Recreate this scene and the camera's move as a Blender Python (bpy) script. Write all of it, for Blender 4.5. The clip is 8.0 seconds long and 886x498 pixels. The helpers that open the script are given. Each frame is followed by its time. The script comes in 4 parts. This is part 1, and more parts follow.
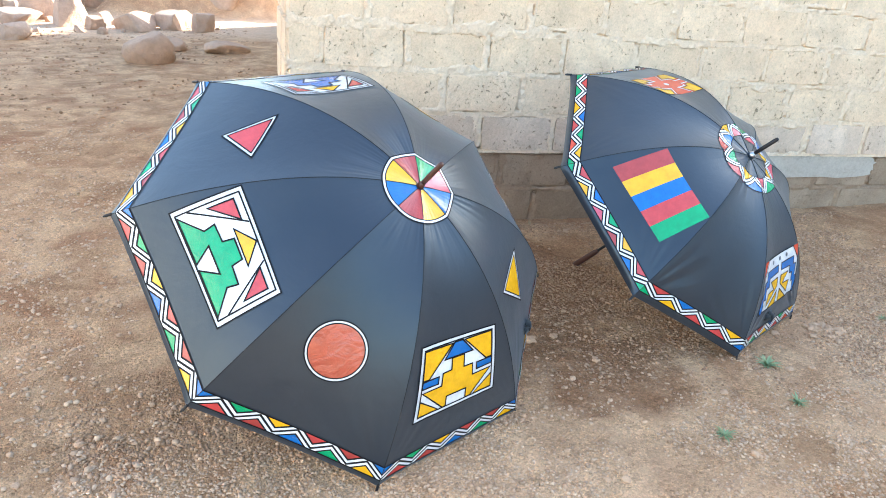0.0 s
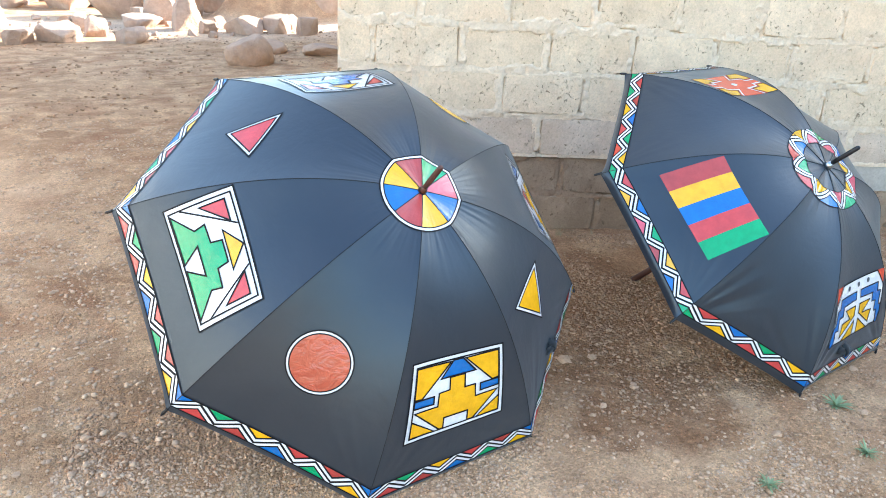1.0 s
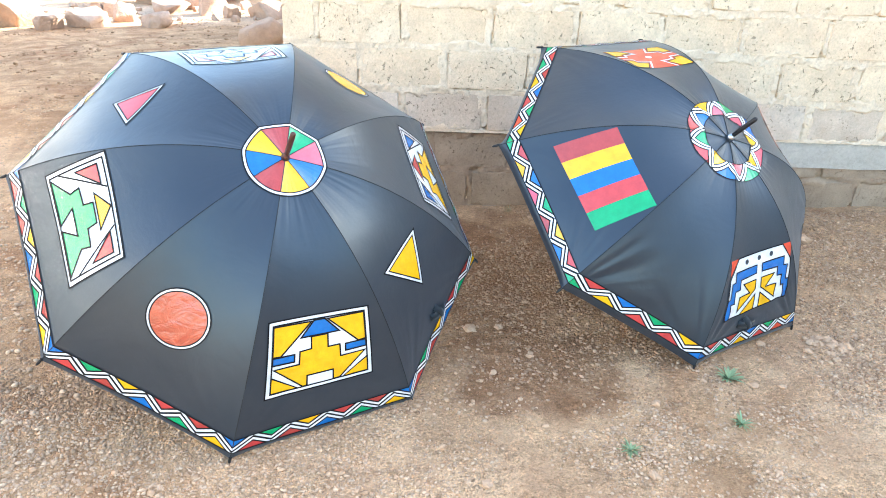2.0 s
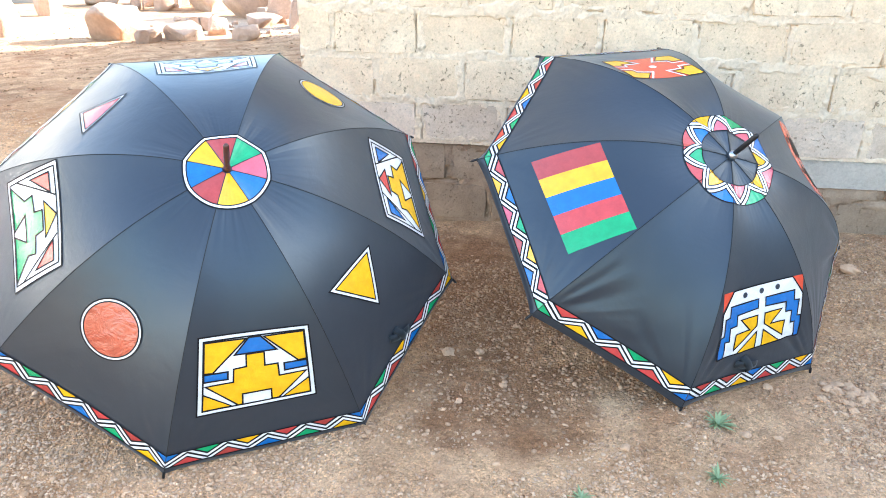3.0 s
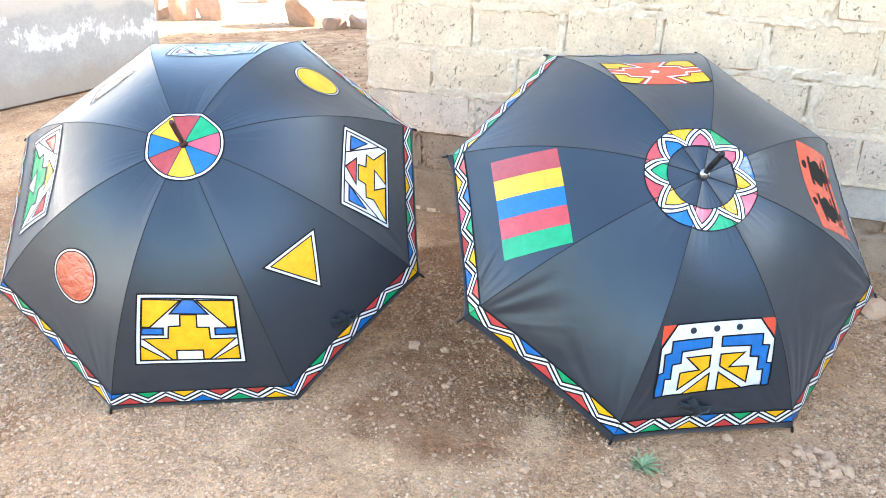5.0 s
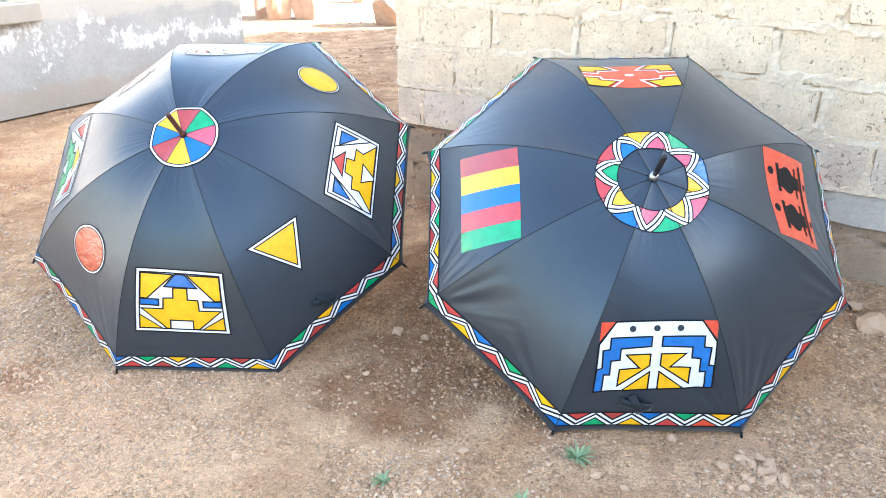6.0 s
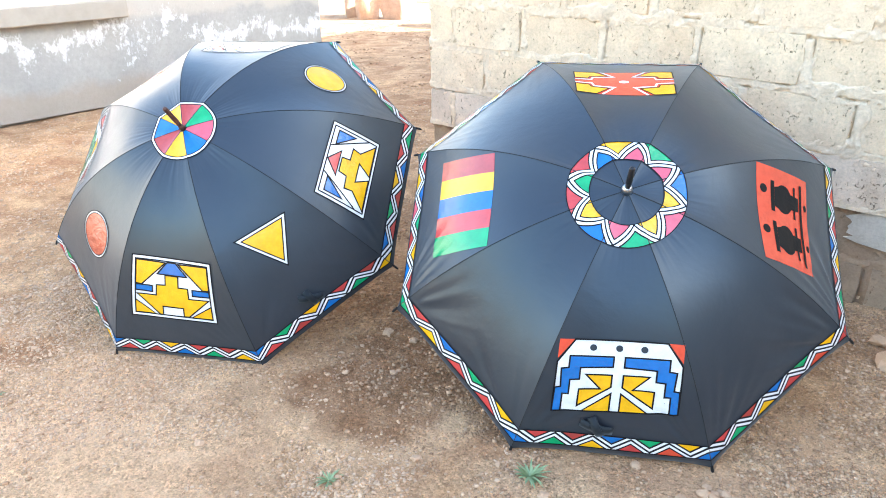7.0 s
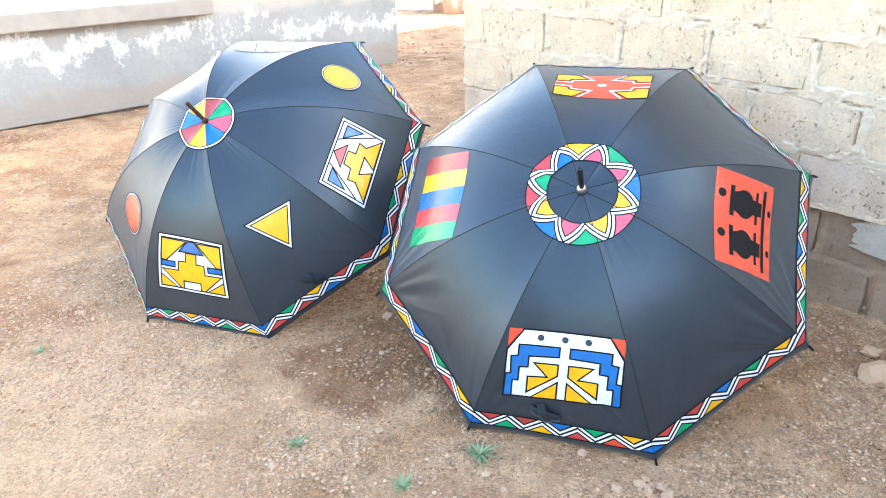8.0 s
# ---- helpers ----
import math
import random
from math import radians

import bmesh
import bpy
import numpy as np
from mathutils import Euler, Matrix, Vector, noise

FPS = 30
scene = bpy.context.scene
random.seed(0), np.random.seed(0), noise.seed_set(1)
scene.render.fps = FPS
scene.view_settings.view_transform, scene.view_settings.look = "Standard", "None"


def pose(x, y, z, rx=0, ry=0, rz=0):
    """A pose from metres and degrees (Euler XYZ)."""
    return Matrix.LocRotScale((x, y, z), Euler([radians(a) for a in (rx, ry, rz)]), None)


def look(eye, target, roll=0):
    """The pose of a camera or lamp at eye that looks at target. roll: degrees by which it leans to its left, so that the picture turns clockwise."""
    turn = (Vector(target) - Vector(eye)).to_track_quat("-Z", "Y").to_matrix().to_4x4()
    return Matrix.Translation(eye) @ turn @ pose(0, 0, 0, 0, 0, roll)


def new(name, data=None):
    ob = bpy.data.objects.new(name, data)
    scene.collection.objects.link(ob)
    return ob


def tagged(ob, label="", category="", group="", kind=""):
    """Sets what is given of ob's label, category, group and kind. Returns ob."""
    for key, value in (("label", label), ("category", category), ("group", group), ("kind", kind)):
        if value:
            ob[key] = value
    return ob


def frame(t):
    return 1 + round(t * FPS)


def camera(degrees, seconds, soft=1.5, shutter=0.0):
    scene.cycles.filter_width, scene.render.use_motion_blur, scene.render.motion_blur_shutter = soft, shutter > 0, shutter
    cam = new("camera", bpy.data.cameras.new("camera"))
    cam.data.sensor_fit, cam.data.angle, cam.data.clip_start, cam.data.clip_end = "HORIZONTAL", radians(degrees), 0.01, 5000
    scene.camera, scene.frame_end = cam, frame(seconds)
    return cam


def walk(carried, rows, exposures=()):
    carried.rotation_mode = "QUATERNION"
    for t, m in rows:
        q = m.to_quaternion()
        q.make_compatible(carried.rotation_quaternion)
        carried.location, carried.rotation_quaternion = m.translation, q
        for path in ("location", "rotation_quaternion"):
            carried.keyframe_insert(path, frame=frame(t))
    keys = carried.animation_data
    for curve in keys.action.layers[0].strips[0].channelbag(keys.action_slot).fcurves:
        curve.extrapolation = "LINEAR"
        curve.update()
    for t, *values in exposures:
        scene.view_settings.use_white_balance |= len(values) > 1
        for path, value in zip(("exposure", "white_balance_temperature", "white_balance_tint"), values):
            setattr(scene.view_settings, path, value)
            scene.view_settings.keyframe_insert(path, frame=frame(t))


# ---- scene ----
cam = camera(63.8, 8.0, soft=0.95)
PATH = [
    (0, (-0.975, -2.113, 1.289), (-0.459, -0.337, 0.526), 4.88),
    (0.3, (-0.902, -2.078, 1.295), (-0.4511, -0.2870, 0.5268), 5.44),
    (0.5, (-0.824, -2.059, 1.284), (-0.485, -0.240, 0.525), 4.10),
    (0.8, (-0.732, -2.021, 1.288), (-0.5229, -0.1930, 0.5034), 3.95),
    (1, (-0.679, -2.029, 1.270), (-0.462, -0.198, 0.495), 3.49),
    (1.2, (-0.589, -2.048, 1.259), (-0.3703, -0.2117, 0.4974), 2.19),
    (1.5, (-0.445, -2.071, 1.273), (-0.311, -0.221, 0.527), 1.65),
    (1.7, (-0.347, -2.078, 1.297), (-0.2695, -0.2503, 0.4897), 2.87),
    (2, (-0.200, -2.136, 1.268), (-0.120, -0.312, 0.450), 2.46),
    (2.2, (-0.127, -2.120, 1.262), (-0.1006, -0.2926, 0.4490), 1.48),
    (3.3, (0.324, -1.988, 1.255), (0.0014, -0.1761, 0.4724), 0.59),
    (3.5, (0.405, -1.989, 1.258), (-0.016, -0.192, 0.490), 0.14),
    (3.7, (0.484, -1.995, 1.273), (0.0027, -0.2201, 0.4879), 0.76),
    (4, (0.593, -2.003, 1.285), (0.088, -0.250, 0.464), 0.66),
    (4.2, (0.651, -1.976, 1.278), (0.1096, -0.2328, 0.4611), 0.10),
    (5.3, (0.966, -1.785, 1.264), (0.1507, -0.1470, 0.4562), 0.37),
    (5.5, (1.036, -1.781, 1.269), (0.153, -0.172, 0.474), -0.44),
    (5.8, (1.187, -1.759, 1.295), (0.2502, -0.1909, 0.4804), -0.29),
    (6, (1.262, -1.741, 1.293), (0.302, -0.191, 0.470), -0.01),
    (6.2, (1.330, -1.731, 1.287), (0.3563, -0.1918, 0.4612), -0.04),
    (6.5, (1.411, -1.657, 1.283), (0.364, -0.156, 0.475), -0.37),
    (6.7, (1.453, -1.604, 1.273), (0.3444, -0.1474, 0.4673), 0.04),
    (7, (1.517, -1.523, 1.291), (0.349, -0.122, 0.471), -0.11),
    (7.2, (1.564, -1.492, 1.289), (0.3680, -0.1156, 0.4681), -1.19),
    (7.5, (1.656, -1.434, 1.296), (0.361, -0.138, 0.495), -1.14),
    (7.7, (1.737, -1.407, 1.309), (0.4058, -0.1498, 0.5036), -0.44),
    (8, (1.853, -1.380, 1.337), (0.500, -0.167, 0.503), -1.07),
]
EXPOSURES = [(0.0, 2.71, 6200, 7), (0.5, 2.66, 6200, 7), (1.5, 2.74, 6150, 6), (1.8, 2.80, 6250, 6), (2.0, 3.04, 6400, 7), (2.6, 3.0, 6400, 9), (3.5, 2.95, 6400, 9),
             (4.0, 2.99, 6440, 10), (5.5, 3.05, 6320, 9), (6.5, 3.05, 6320, 9), (7.0, 3.03, 6340, 8), (7.5, 3.01, 6270, 8), (8.0, 3.11, 6270, 8)]
walk(cam, [(t, look(eye, target, roll)) for t, eye, target, roll in PATH], EXPOSURES)

# ---- sky and sun: low sun behind the block building, the yard lies in its shadow ----
SUN_AZ, SUN_EL = radians(64.0), radians(22.9)
world = bpy.data.worlds.new("sky")
scene.world = world
world.use_nodes = True
wn, wl = world.node_tree.nodes, world.node_tree.links
sky = wn.new("ShaderNodeTexSky")
sky.sky_type, sky.sun_disc = "NISHITA", False
sky.sun_elevation, sky.sun_rotation = SUN_EL, SUN_AZ
sky.dust_density, sky.air_density = 1.5, 1.1
wn["Background"].inputs[1].default_value = 0.15
wl.new(sky.outputs[0], wn["Background"].inputs[0])
sun = new("sun", bpy.data.lights.new("sun", "SUN"))
sun.data.energy, sun.data.angle, sun.data.color = 5.0, radians(0.55), (1.0, 0.955, 0.885)
sun_way = Vector((math.sin(SUN_AZ) * math.cos(SUN_EL), math.cos(SUN_AZ) * math.cos(SUN_EL), math.sin(SUN_EL)))
sun.matrix_world = look(sun_way * 30, (0, 0, 0))


# ---- materials ----
class Mat:
    """A short way to write a node material."""

    def __init__(self, name, rough=0.8, spec=0.5, metal=0.0):
        self.m = bpy.data.materials.new(name)
        self.m.use_nodes = True
        self.n, self.l = self.m.node_tree.nodes, self.m.node_tree.links
        self.p = self.n["Principled BSDF"]
        self.p.inputs["Roughness"].default_value = rough
        self.p.inputs["Specular IOR Level"].default_value = spec
        self.p.inputs["Metallic"].default_value = metal
        self.co = self.n.new("ShaderNodeTexCoord")
        self.space = self.co.outputs["Object"]

    def world_space(self):
        self.space = self.n.new("ShaderNodeNewGeometry").outputs["Position"]
        return self

    def stretched(self, sx, sy, sz):
        mp = self.n.new("ShaderNodeMapping")
        mp.inputs["Scale"].default_value = (sx, sy, sz)
        self.l.new(self.space, mp.inputs[0])
        return mp.outputs[0]

    def noise(self, scale, detail=4.0, rough=0.6, dist=0.0, space=None):
        t = self.n.new("ShaderNodeTexNoise")
        for k, v in (("Scale", scale), ("Detail", detail), ("Roughness", rough), ("Distortion", dist)):
            t.inputs[k].default_value = v
        self.l.new(space or self.space, t.inputs["Vector"])
        return t.outputs["Fac"]

    def voronoi(self, scale, feature="F1", rnd=1.0):
        t = self.n.new("ShaderNodeTexVoronoi")
        t.feature = feature
        t.inputs["Scale"].default_value = scale
        t.inputs["Randomness"].default_value = rnd
        self.l.new(self.space, t.inputs["Vector"])
        return t.outputs

    def ramp(self, fac, *stops, ease="LINEAR"):
        r = self.n.new("ShaderNodeValToRGB")
        r.color_ramp.interpolation = ease
        e = r.color_ramp.elements
        while len(e) < len(stops):
            e.new(0.5)
        for el, (pos, col) in zip(e, stops):
            el.position = pos
            el.color = (col, col, col, 1) if isinstance(col, (int, float)) else (*col, 1)
        self.l.new(fac, r.inputs[0])
        return r.outputs[0]

    def mix(self, fac, a, b, mode="MIX"):
        x = self.n.new("ShaderNodeMix")
        x.data_type, x.blend_type = "RGBA", mode
        for v, s in ((fac, x.inputs[0]), (a, x.inputs[6]), (b, x.inputs[7])):
            if isinstance(v, (int, float)):
                s.default_value = v
            elif isinstance(v, tuple):
                s.default_value = (*v, 1)
            else:
                self.l.new(v, s)
        return x.outputs[2]

    def math(self, op, a, b=0.0, clamp=False):
        x = self.n.new("ShaderNodeMath")
        x.operation, x.use_clamp = op, clamp
        for v, s in ((a, x.inputs[0]), (b, x.inputs[1])):
            if isinstance(v, (int, float)):
                s.default_value = v
            else:
                self.l.new(v, s)
        return x.outputs[0]

    def axis(self, which):
        s = self.n.new("ShaderNodeSeparateXYZ")
        self.l.new(self.space, s.inputs[0])
        return s.outputs[which]

    def piece(self):
        return self.n.new("ShaderNodeObjectInfo").outputs["Random"]

    def island(self):
        return self.n.new("ShaderNodeNewGeometry").outputs["Random Per Island"]

    def colour(self, c):
        if isinstance(c, tuple):
            self.p.inputs["Base Color"].default_value = (*c, 1)
        else:
            self.l.new(c, self.p.inputs["Base Color"])
        return self

    def roughness(self, v):
        self.l.new(v, self.p.inputs["Roughness"])
        return self

    def bump(self, *layers):
        last = None
        for height, dist, strength in layers:
            b = self.n.new("ShaderNodeBump")
            b.inputs["Strength"].default_value, b.inputs["Distance"].default_value = strength, dist
            self.l.new(height, b.inputs["Height"])
            if last:
                self.l.new(last, b.inputs["Normal"])
            last = b.outputs[0]
        self.l.new(last, self.p.inputs["Normal"])
        return self.m


def make_soil():
    k = Mat("dry_soil", 0.95, 0.2).world_space()
    base = k.ramp(k.noise(1.3, 5, 0.6), (0.3, (0.20, 0.135, 0.09)), (0.5, (0.29, 0.215, 0.15)), (0.72, (0.36, 0.28, 0.205)))
    patch = k.ramp(k.noise(4.5, 4, 0.65, 0.4), (0.42, 0.0), (0.62, 1.0))
    col = k.mix(k.math("MULTIPLY", patch, 0.75), base, (0.45, 0.365, 0.275))
    reddish = k.ramp(k.noise(2.6, 3, 0.55, 0.6), (0.5, 0.0), (0.68, 1.0))
    col = k.mix(k.math("MULTIPLY", reddish, 0.62), col, (0.20, 0.11, 0.065))
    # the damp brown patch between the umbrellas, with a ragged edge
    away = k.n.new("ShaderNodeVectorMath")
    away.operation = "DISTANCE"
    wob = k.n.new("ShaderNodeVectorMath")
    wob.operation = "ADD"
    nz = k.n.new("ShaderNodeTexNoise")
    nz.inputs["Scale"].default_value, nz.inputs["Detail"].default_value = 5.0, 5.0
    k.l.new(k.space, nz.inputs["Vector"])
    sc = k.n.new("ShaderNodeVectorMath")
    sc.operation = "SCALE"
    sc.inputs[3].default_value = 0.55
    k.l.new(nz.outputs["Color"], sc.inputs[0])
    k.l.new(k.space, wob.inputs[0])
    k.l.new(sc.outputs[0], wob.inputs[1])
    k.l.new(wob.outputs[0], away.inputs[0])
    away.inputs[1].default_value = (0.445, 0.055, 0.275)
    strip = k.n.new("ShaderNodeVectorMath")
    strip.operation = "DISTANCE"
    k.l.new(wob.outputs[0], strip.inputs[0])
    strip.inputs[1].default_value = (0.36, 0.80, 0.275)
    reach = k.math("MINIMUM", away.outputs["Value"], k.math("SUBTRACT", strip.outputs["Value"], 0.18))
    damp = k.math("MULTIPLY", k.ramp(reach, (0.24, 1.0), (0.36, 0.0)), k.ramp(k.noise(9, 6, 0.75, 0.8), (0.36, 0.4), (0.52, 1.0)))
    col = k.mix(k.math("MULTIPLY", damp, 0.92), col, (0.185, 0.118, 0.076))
    dusty = k.n.new("ShaderNodeVectorMath")
    dusty.operation = "DISTANCE"
    k.l.new(wob.outputs[0], dusty.inputs[0])
    dusty.inputs[1].default_value = (0.05, -0.85, 0.275)
    yard = k.n.new("ShaderNodeVectorMath")
    yard.operation = "DISTANCE"
    k.l.new(wob.outputs[0], yard.inputs[0])
    yard.inputs[1].default_value = (-3.0, 1.9, 0.2)
    thin = k.math("MINIMUM", dusty.outputs["Value"], k.math("SUBTRACT", yard.outputs["Value"], 0.35))
    side = k.n.new("ShaderNodeVectorMath")
    side.operation = "DISTANCE"
    k.l.new(wob.outputs[0], side.inputs[0])
    side.inputs[1].default_value = (2.0, -0.25, 0.3)
    thin = k.math("MINIMUM", thin, k.math("SUBTRACT", side.outputs["Value"], 0.25))
    dust = k.ramp(thin, (0.30, 1.0), (0.85, 0.0))
    col = k.mix(k.math("MULTIPLY", dust, 0.68), col, (0.485, 0.405, 0.322))
    # sand among the boulders, its colour lightened to stand in for strong sunlight
    sunlit_sand = k.math("SUBTRACT", k.math("ADD", k.axis("Y"), k.math("MULTIPLY", k.noise(0.8, 4, 0.65), 1.6)), 8.9, True)
    sunlit_sand = k.math("MULTIPLY", sunlit_sand, k.math("SUBTRACT", 11.6, k.axis("Y"), True))
    col = k.mix(k.math("MULTIPLY", sunlit_sand, 0.8), col, (0.44, 0.40, 0.365))
    grain = k.noise(160, 3, 0.7)
    col = k.mix(0.5, col, k.ramp(grain, (0.3, 0.4), (0.7, 1.0)), "MULTIPLY")
    col = k.mix(1.0, col, (1.81, 1.43, 1.10), "MULTIPLY")
    # grit of two sizes, each grain with its own tone
    grit_on = k.ramp(k.noise(9, 4, 0.65), (0.36, 0.25), (0.58, 1.0))
    last = []
    for scale, span in ((85, 0.75), (190, 0.7)):
        cell = k.voronoi(scale)
        tone = k.n.new("ShaderNodeSeparateColor")
        k.l.new(cell["Color"], tone.inputs[0])
        tint = k.ramp(tone.outputs[0], (0.0, (0.80, 0.78, 0.76)), (0.5, (0.98, 0.97, 0.95)), (1.0, (1.26, 1.25, 1.22)))
        grainy = k.ramp(cell["Distance"], (0.0, 1.0), (0.75, 0.0))
        col = k.mix(k.math("MULTIPLY", grit_on, span), col, k.mix(1.0, col, tint, "MULTIPLY"))
        last.append(k.math("MULTIPLY", grainy, k.math("MULTIPLY", grit_on, tone.outputs[1])))
    k.colour(col)
    return k.bump((k.noise(30, 5, 0.7), 0.025, 0.8), (grain, 0.008, 0.75), (last[0], 0.014, 0.85), (last[1], 0.008, 0.85))


def make_stone(name, dark, light):
    k = Mat(name, 0.9, 0.25)
    tone = k.mix(k.math("POWER", k.island(), 1.35), dark, light)
    col = k.mix(0.35, tone, k.ramp(k.noise(60, 4), (0.3, 0.45), (0.7, 1.0)), "MULTIPLY")
    k.colour(col)
    return k.bump((k.noise(90, 4), 0.003, 0.5))


def make_rock(name, *tone):
    k = Mat(name, 0.9, 0.25).world_space()
    a = k.ramp(k.noise(1.6, 5, 0.6), (0.3, tone[0]), (0.55, tone[1]), (0.75, tone[2]))
    col = k.mix(0.5, a, k.ramp(k.noise(14, 6, 0.7), (0.3, 0.5), (0.7, 1.0)), "MULTIPLY")
    k.colour(col)
    return k.bump((k.noise(5, 6, 0.65), 0.08, 0.6), (k.noise(40, 4), 0.015, 0.5))


def make_block(name, pale, mid, stain):
    k = Mat(name, 0.93, 0.2).world_space()
    per = k.piece()
    base = k.mix(per, pale, mid)
    cloud = k.ramp(k.noise(6, 6, 0.68), (0.3, 0.70), (0.68, 1.05))
    col = k.mix(0.85, base, cloud, "MULTIPLY")
    spot = k.ramp(k.noise(2.7, 5, 0.66, 0.7), (0.44, 0.0), (0.72, 1.0))
    col = k.mix(k.math("MULTIPLY", spot, 0.6), col, stain)
    col = k.mix(0.5, col, k.ramp(k.noise(110, 4, 0.75), (0.3, 0.62), (0.62, 1.0)), "MULTIPLY")
    # open pits and drag marks, in clusters
    pit = k.math("MULTIPLY", k.ramp(k.noise(55, 4, 0.62, 0.5), (0.625, 0.0), (0.66, 1.0)), k.ramp(k.noise(9, 3), (0.46, 0.0), (0.58, 1.0)))
    fine = k.math("MULTIPLY", k.ramp(k.noise(105, 3, 0.6, 0.3, k.stretched(1, 1, 0.6)), (0.63, 0.0), (0.68, 1.0)), k.ramp(k.noise(14, 3), (0.50, 0.0), (0.60, 1.0)))
    holes = k.math("MAXIMUM", pit, fine)
    col = k.mix(k.math("MULTIPLY", holes, 0.72), col, (0.24, 0.165, 0.105))
    k.colour(col)
    deep = k.math("SUBTRACT", 1.0, holes)
    return k.bump((k.noise(16, 6, 0.72), 0.02, 0.55), (k.noise(120, 3, 0.7), 0.004, 0.6), (deep, 0.012, 0.9))


def make_mortar(name, a, b):
    k = Mat(name, 0.95, 0.2).world_space()
    col = k.mix(k.ramp(k.noise(9, 5, 0.7), (0.35, 0.0), (0.65, 1.0)), a, b)
    col = k.mix(0.5, col, k.ramp(k.noise(70, 4, 0.75), (0.3, 0.74), (0.62, 1.05)), "MULTIPLY")
    crack = k.ramp(k.noise(13, 7, 0.75, 1.6), (0.472, 0.0), (0.495, 1.0), (0.518, 0.0))
    col = k.mix(k.math("MULTIPLY", k.math("MULTIPLY", crack, k.ramp(k.noise(7, 2), (0.46, 0.0), (0.58, 1.0))), 0.18), col, (0.30, 0.22, 0.15))
    k.colour(col)
    return k.bump((k.noise(24, 6, 0.75), 0.012, 0.65), (k.noise(110, 3, 0.7), 0.005, 0.7), (k.math("SUBTRACT", 1.0, crack), 0.004, 0.35))


def make_plaster():
    """Grey cement render with a ragged band of flaking white limewash."""
    k = Mat("grey_render", 0.9, 0.25).world_space()
    col = k.ramp(k.noise(1.8, 5, 0.6), (0.3, (0.31, 0.307, 0.29)), (0.7, (0.41, 0.403, 0.375)))
    col = k.mix(0.35, col, k.ramp(k.noise(30, 5, 0.7), (0.3, 0.6), (0.7, 1.0)), "MULTIPLY")
    z = k.axis("Z")
    high = k.ramp(k.math("ADD", z, k.math("MULTIPLY", k.math("SUBTRACT", k.noise(3.0, 3), 0.5), 0.35)), (0.56, 0.0), (0.62, 1.0))
    col = k.mix(k.math("MULTIPLY", high, 0.8), col, (0.45, 0.415, 0.365))
    low = k.ramp(k.math("ADD", z, k.math("MULTIPLY", k.math("SUBTRACT", k.noise(4.0, 3), 0.5), 0.3)), (0.0, 1.0), (0.12, 0.0))
    col = k.mix(k.math("MULTIPLY", low, 0.55), col, (0.33, 0.26, 0.19))
    wav = k.math("MULTIPLY", k.math("SUBTRACT", k.noise(1.1, 4, 0.68), 0.5), 1.15)
    centre = k.math("ABSOLUTE", k.math("SUBTRACT", k.math("ADD", z, wav), 0.42))
    band = k.ramp(centre, (0.0, 1.0), (0.26, 0.0))
    flake = k.math("ADD", k.math("MULTIPLY", k.noise(5, 5, 0.7, 0.3, k.stretched(1, 1, 0.6)), 0.6), k.math("MULTIPLY", k.noise(26, 6, 0.75, 0.5, k.stretched(1, 1, 0.75)), 0.4))
    white = k.ramp(k.math("ADD", flake, k.math("MULTIPLY", band, 0.20)), (0.635, 0.0), (0.72, 1.0))
    col = k.mix(k.math("MULTIPLY", white, 0.9), col, (0.74, 0.76, 0.78))
    k.colour(col)
    return k.bump((k.noise(8, 6, 0.7), 0.02, 0.35), (k.noise(90, 4, 0.7), 0.004, 0.5), (white, 0.004, 0.5))


def make_fabric(name, colour, rough=0.42, spec=0.5, weave=True):
    """Taut nylon: fine weave, long soft creases, slight dust."""
    k = Mat(name, rough, spec)
    dust = k.ramp(k.noise(6, 4, 0.6), (0.35, 0.0), (0.8, 1.0))
    k.colour(k.mix(k.math("MULTIPLY", dust, 0.03), colour, (0.30, 0.26, 0.22)))
    k.roughness(k.ramp(k.noise(4, 3), (0.3, rough - 0.05), (0.7, rough + 0.07)))
    k.p.inputs["Specular Tint"].default_value = (0.70, 0.885, 1.0, 1)
    k.p.inputs["Sheen Weight"].default_value = 0.16
    k.p.inputs["Sheen Roughness"].default_value = 0.5
    k.p.inputs["Sheen Tint"].default_value = (0.78, 0.93, 1.0, 1)
    return k.bump((k.noise(5.5, 4, 0.6, 0.8), 0.02, 0.10), (k.noise(38, 3, 0.6), 0.003, 0.10), (k.noise(700, 1), 0.0006, 0.15))


def make_paint(name, colour, rough=0.20, crumple=0.004, spec=0.75):
    """Brushed fabric paint: small streaks and thin spots."""
    k = Mat(name, rough, spec)
    streak = k.ramp(k.noise(35, 4, 0.65), (0.3, 0.82), (0.7, 1.06))
    k.colour(k.mix(1.0, k.mix(0.9, (1.0, 1.0, 1.0), streak, "MULTIPLY"), colour, "MULTIPLY"))
    return k.bump((k.noise(22, 4, 0.6, 0.8), crumple, 0.4), (k.noise(180, 2), 0.001, 0.2))


def make_plain(name, colour, rough, metal=0.0, spec=0.5, grain=40.0):
    k = Mat(name, rough, spec, metal)
    k.colour(k.mix(0.4, colour, k.ramp(k.noise(grain, 4), (0.3, 0.6), (0.7, 1.1)), "MULTIPLY"))
    return k.bump((k.noise(grain * 2, 3), 0.001, 0.3))


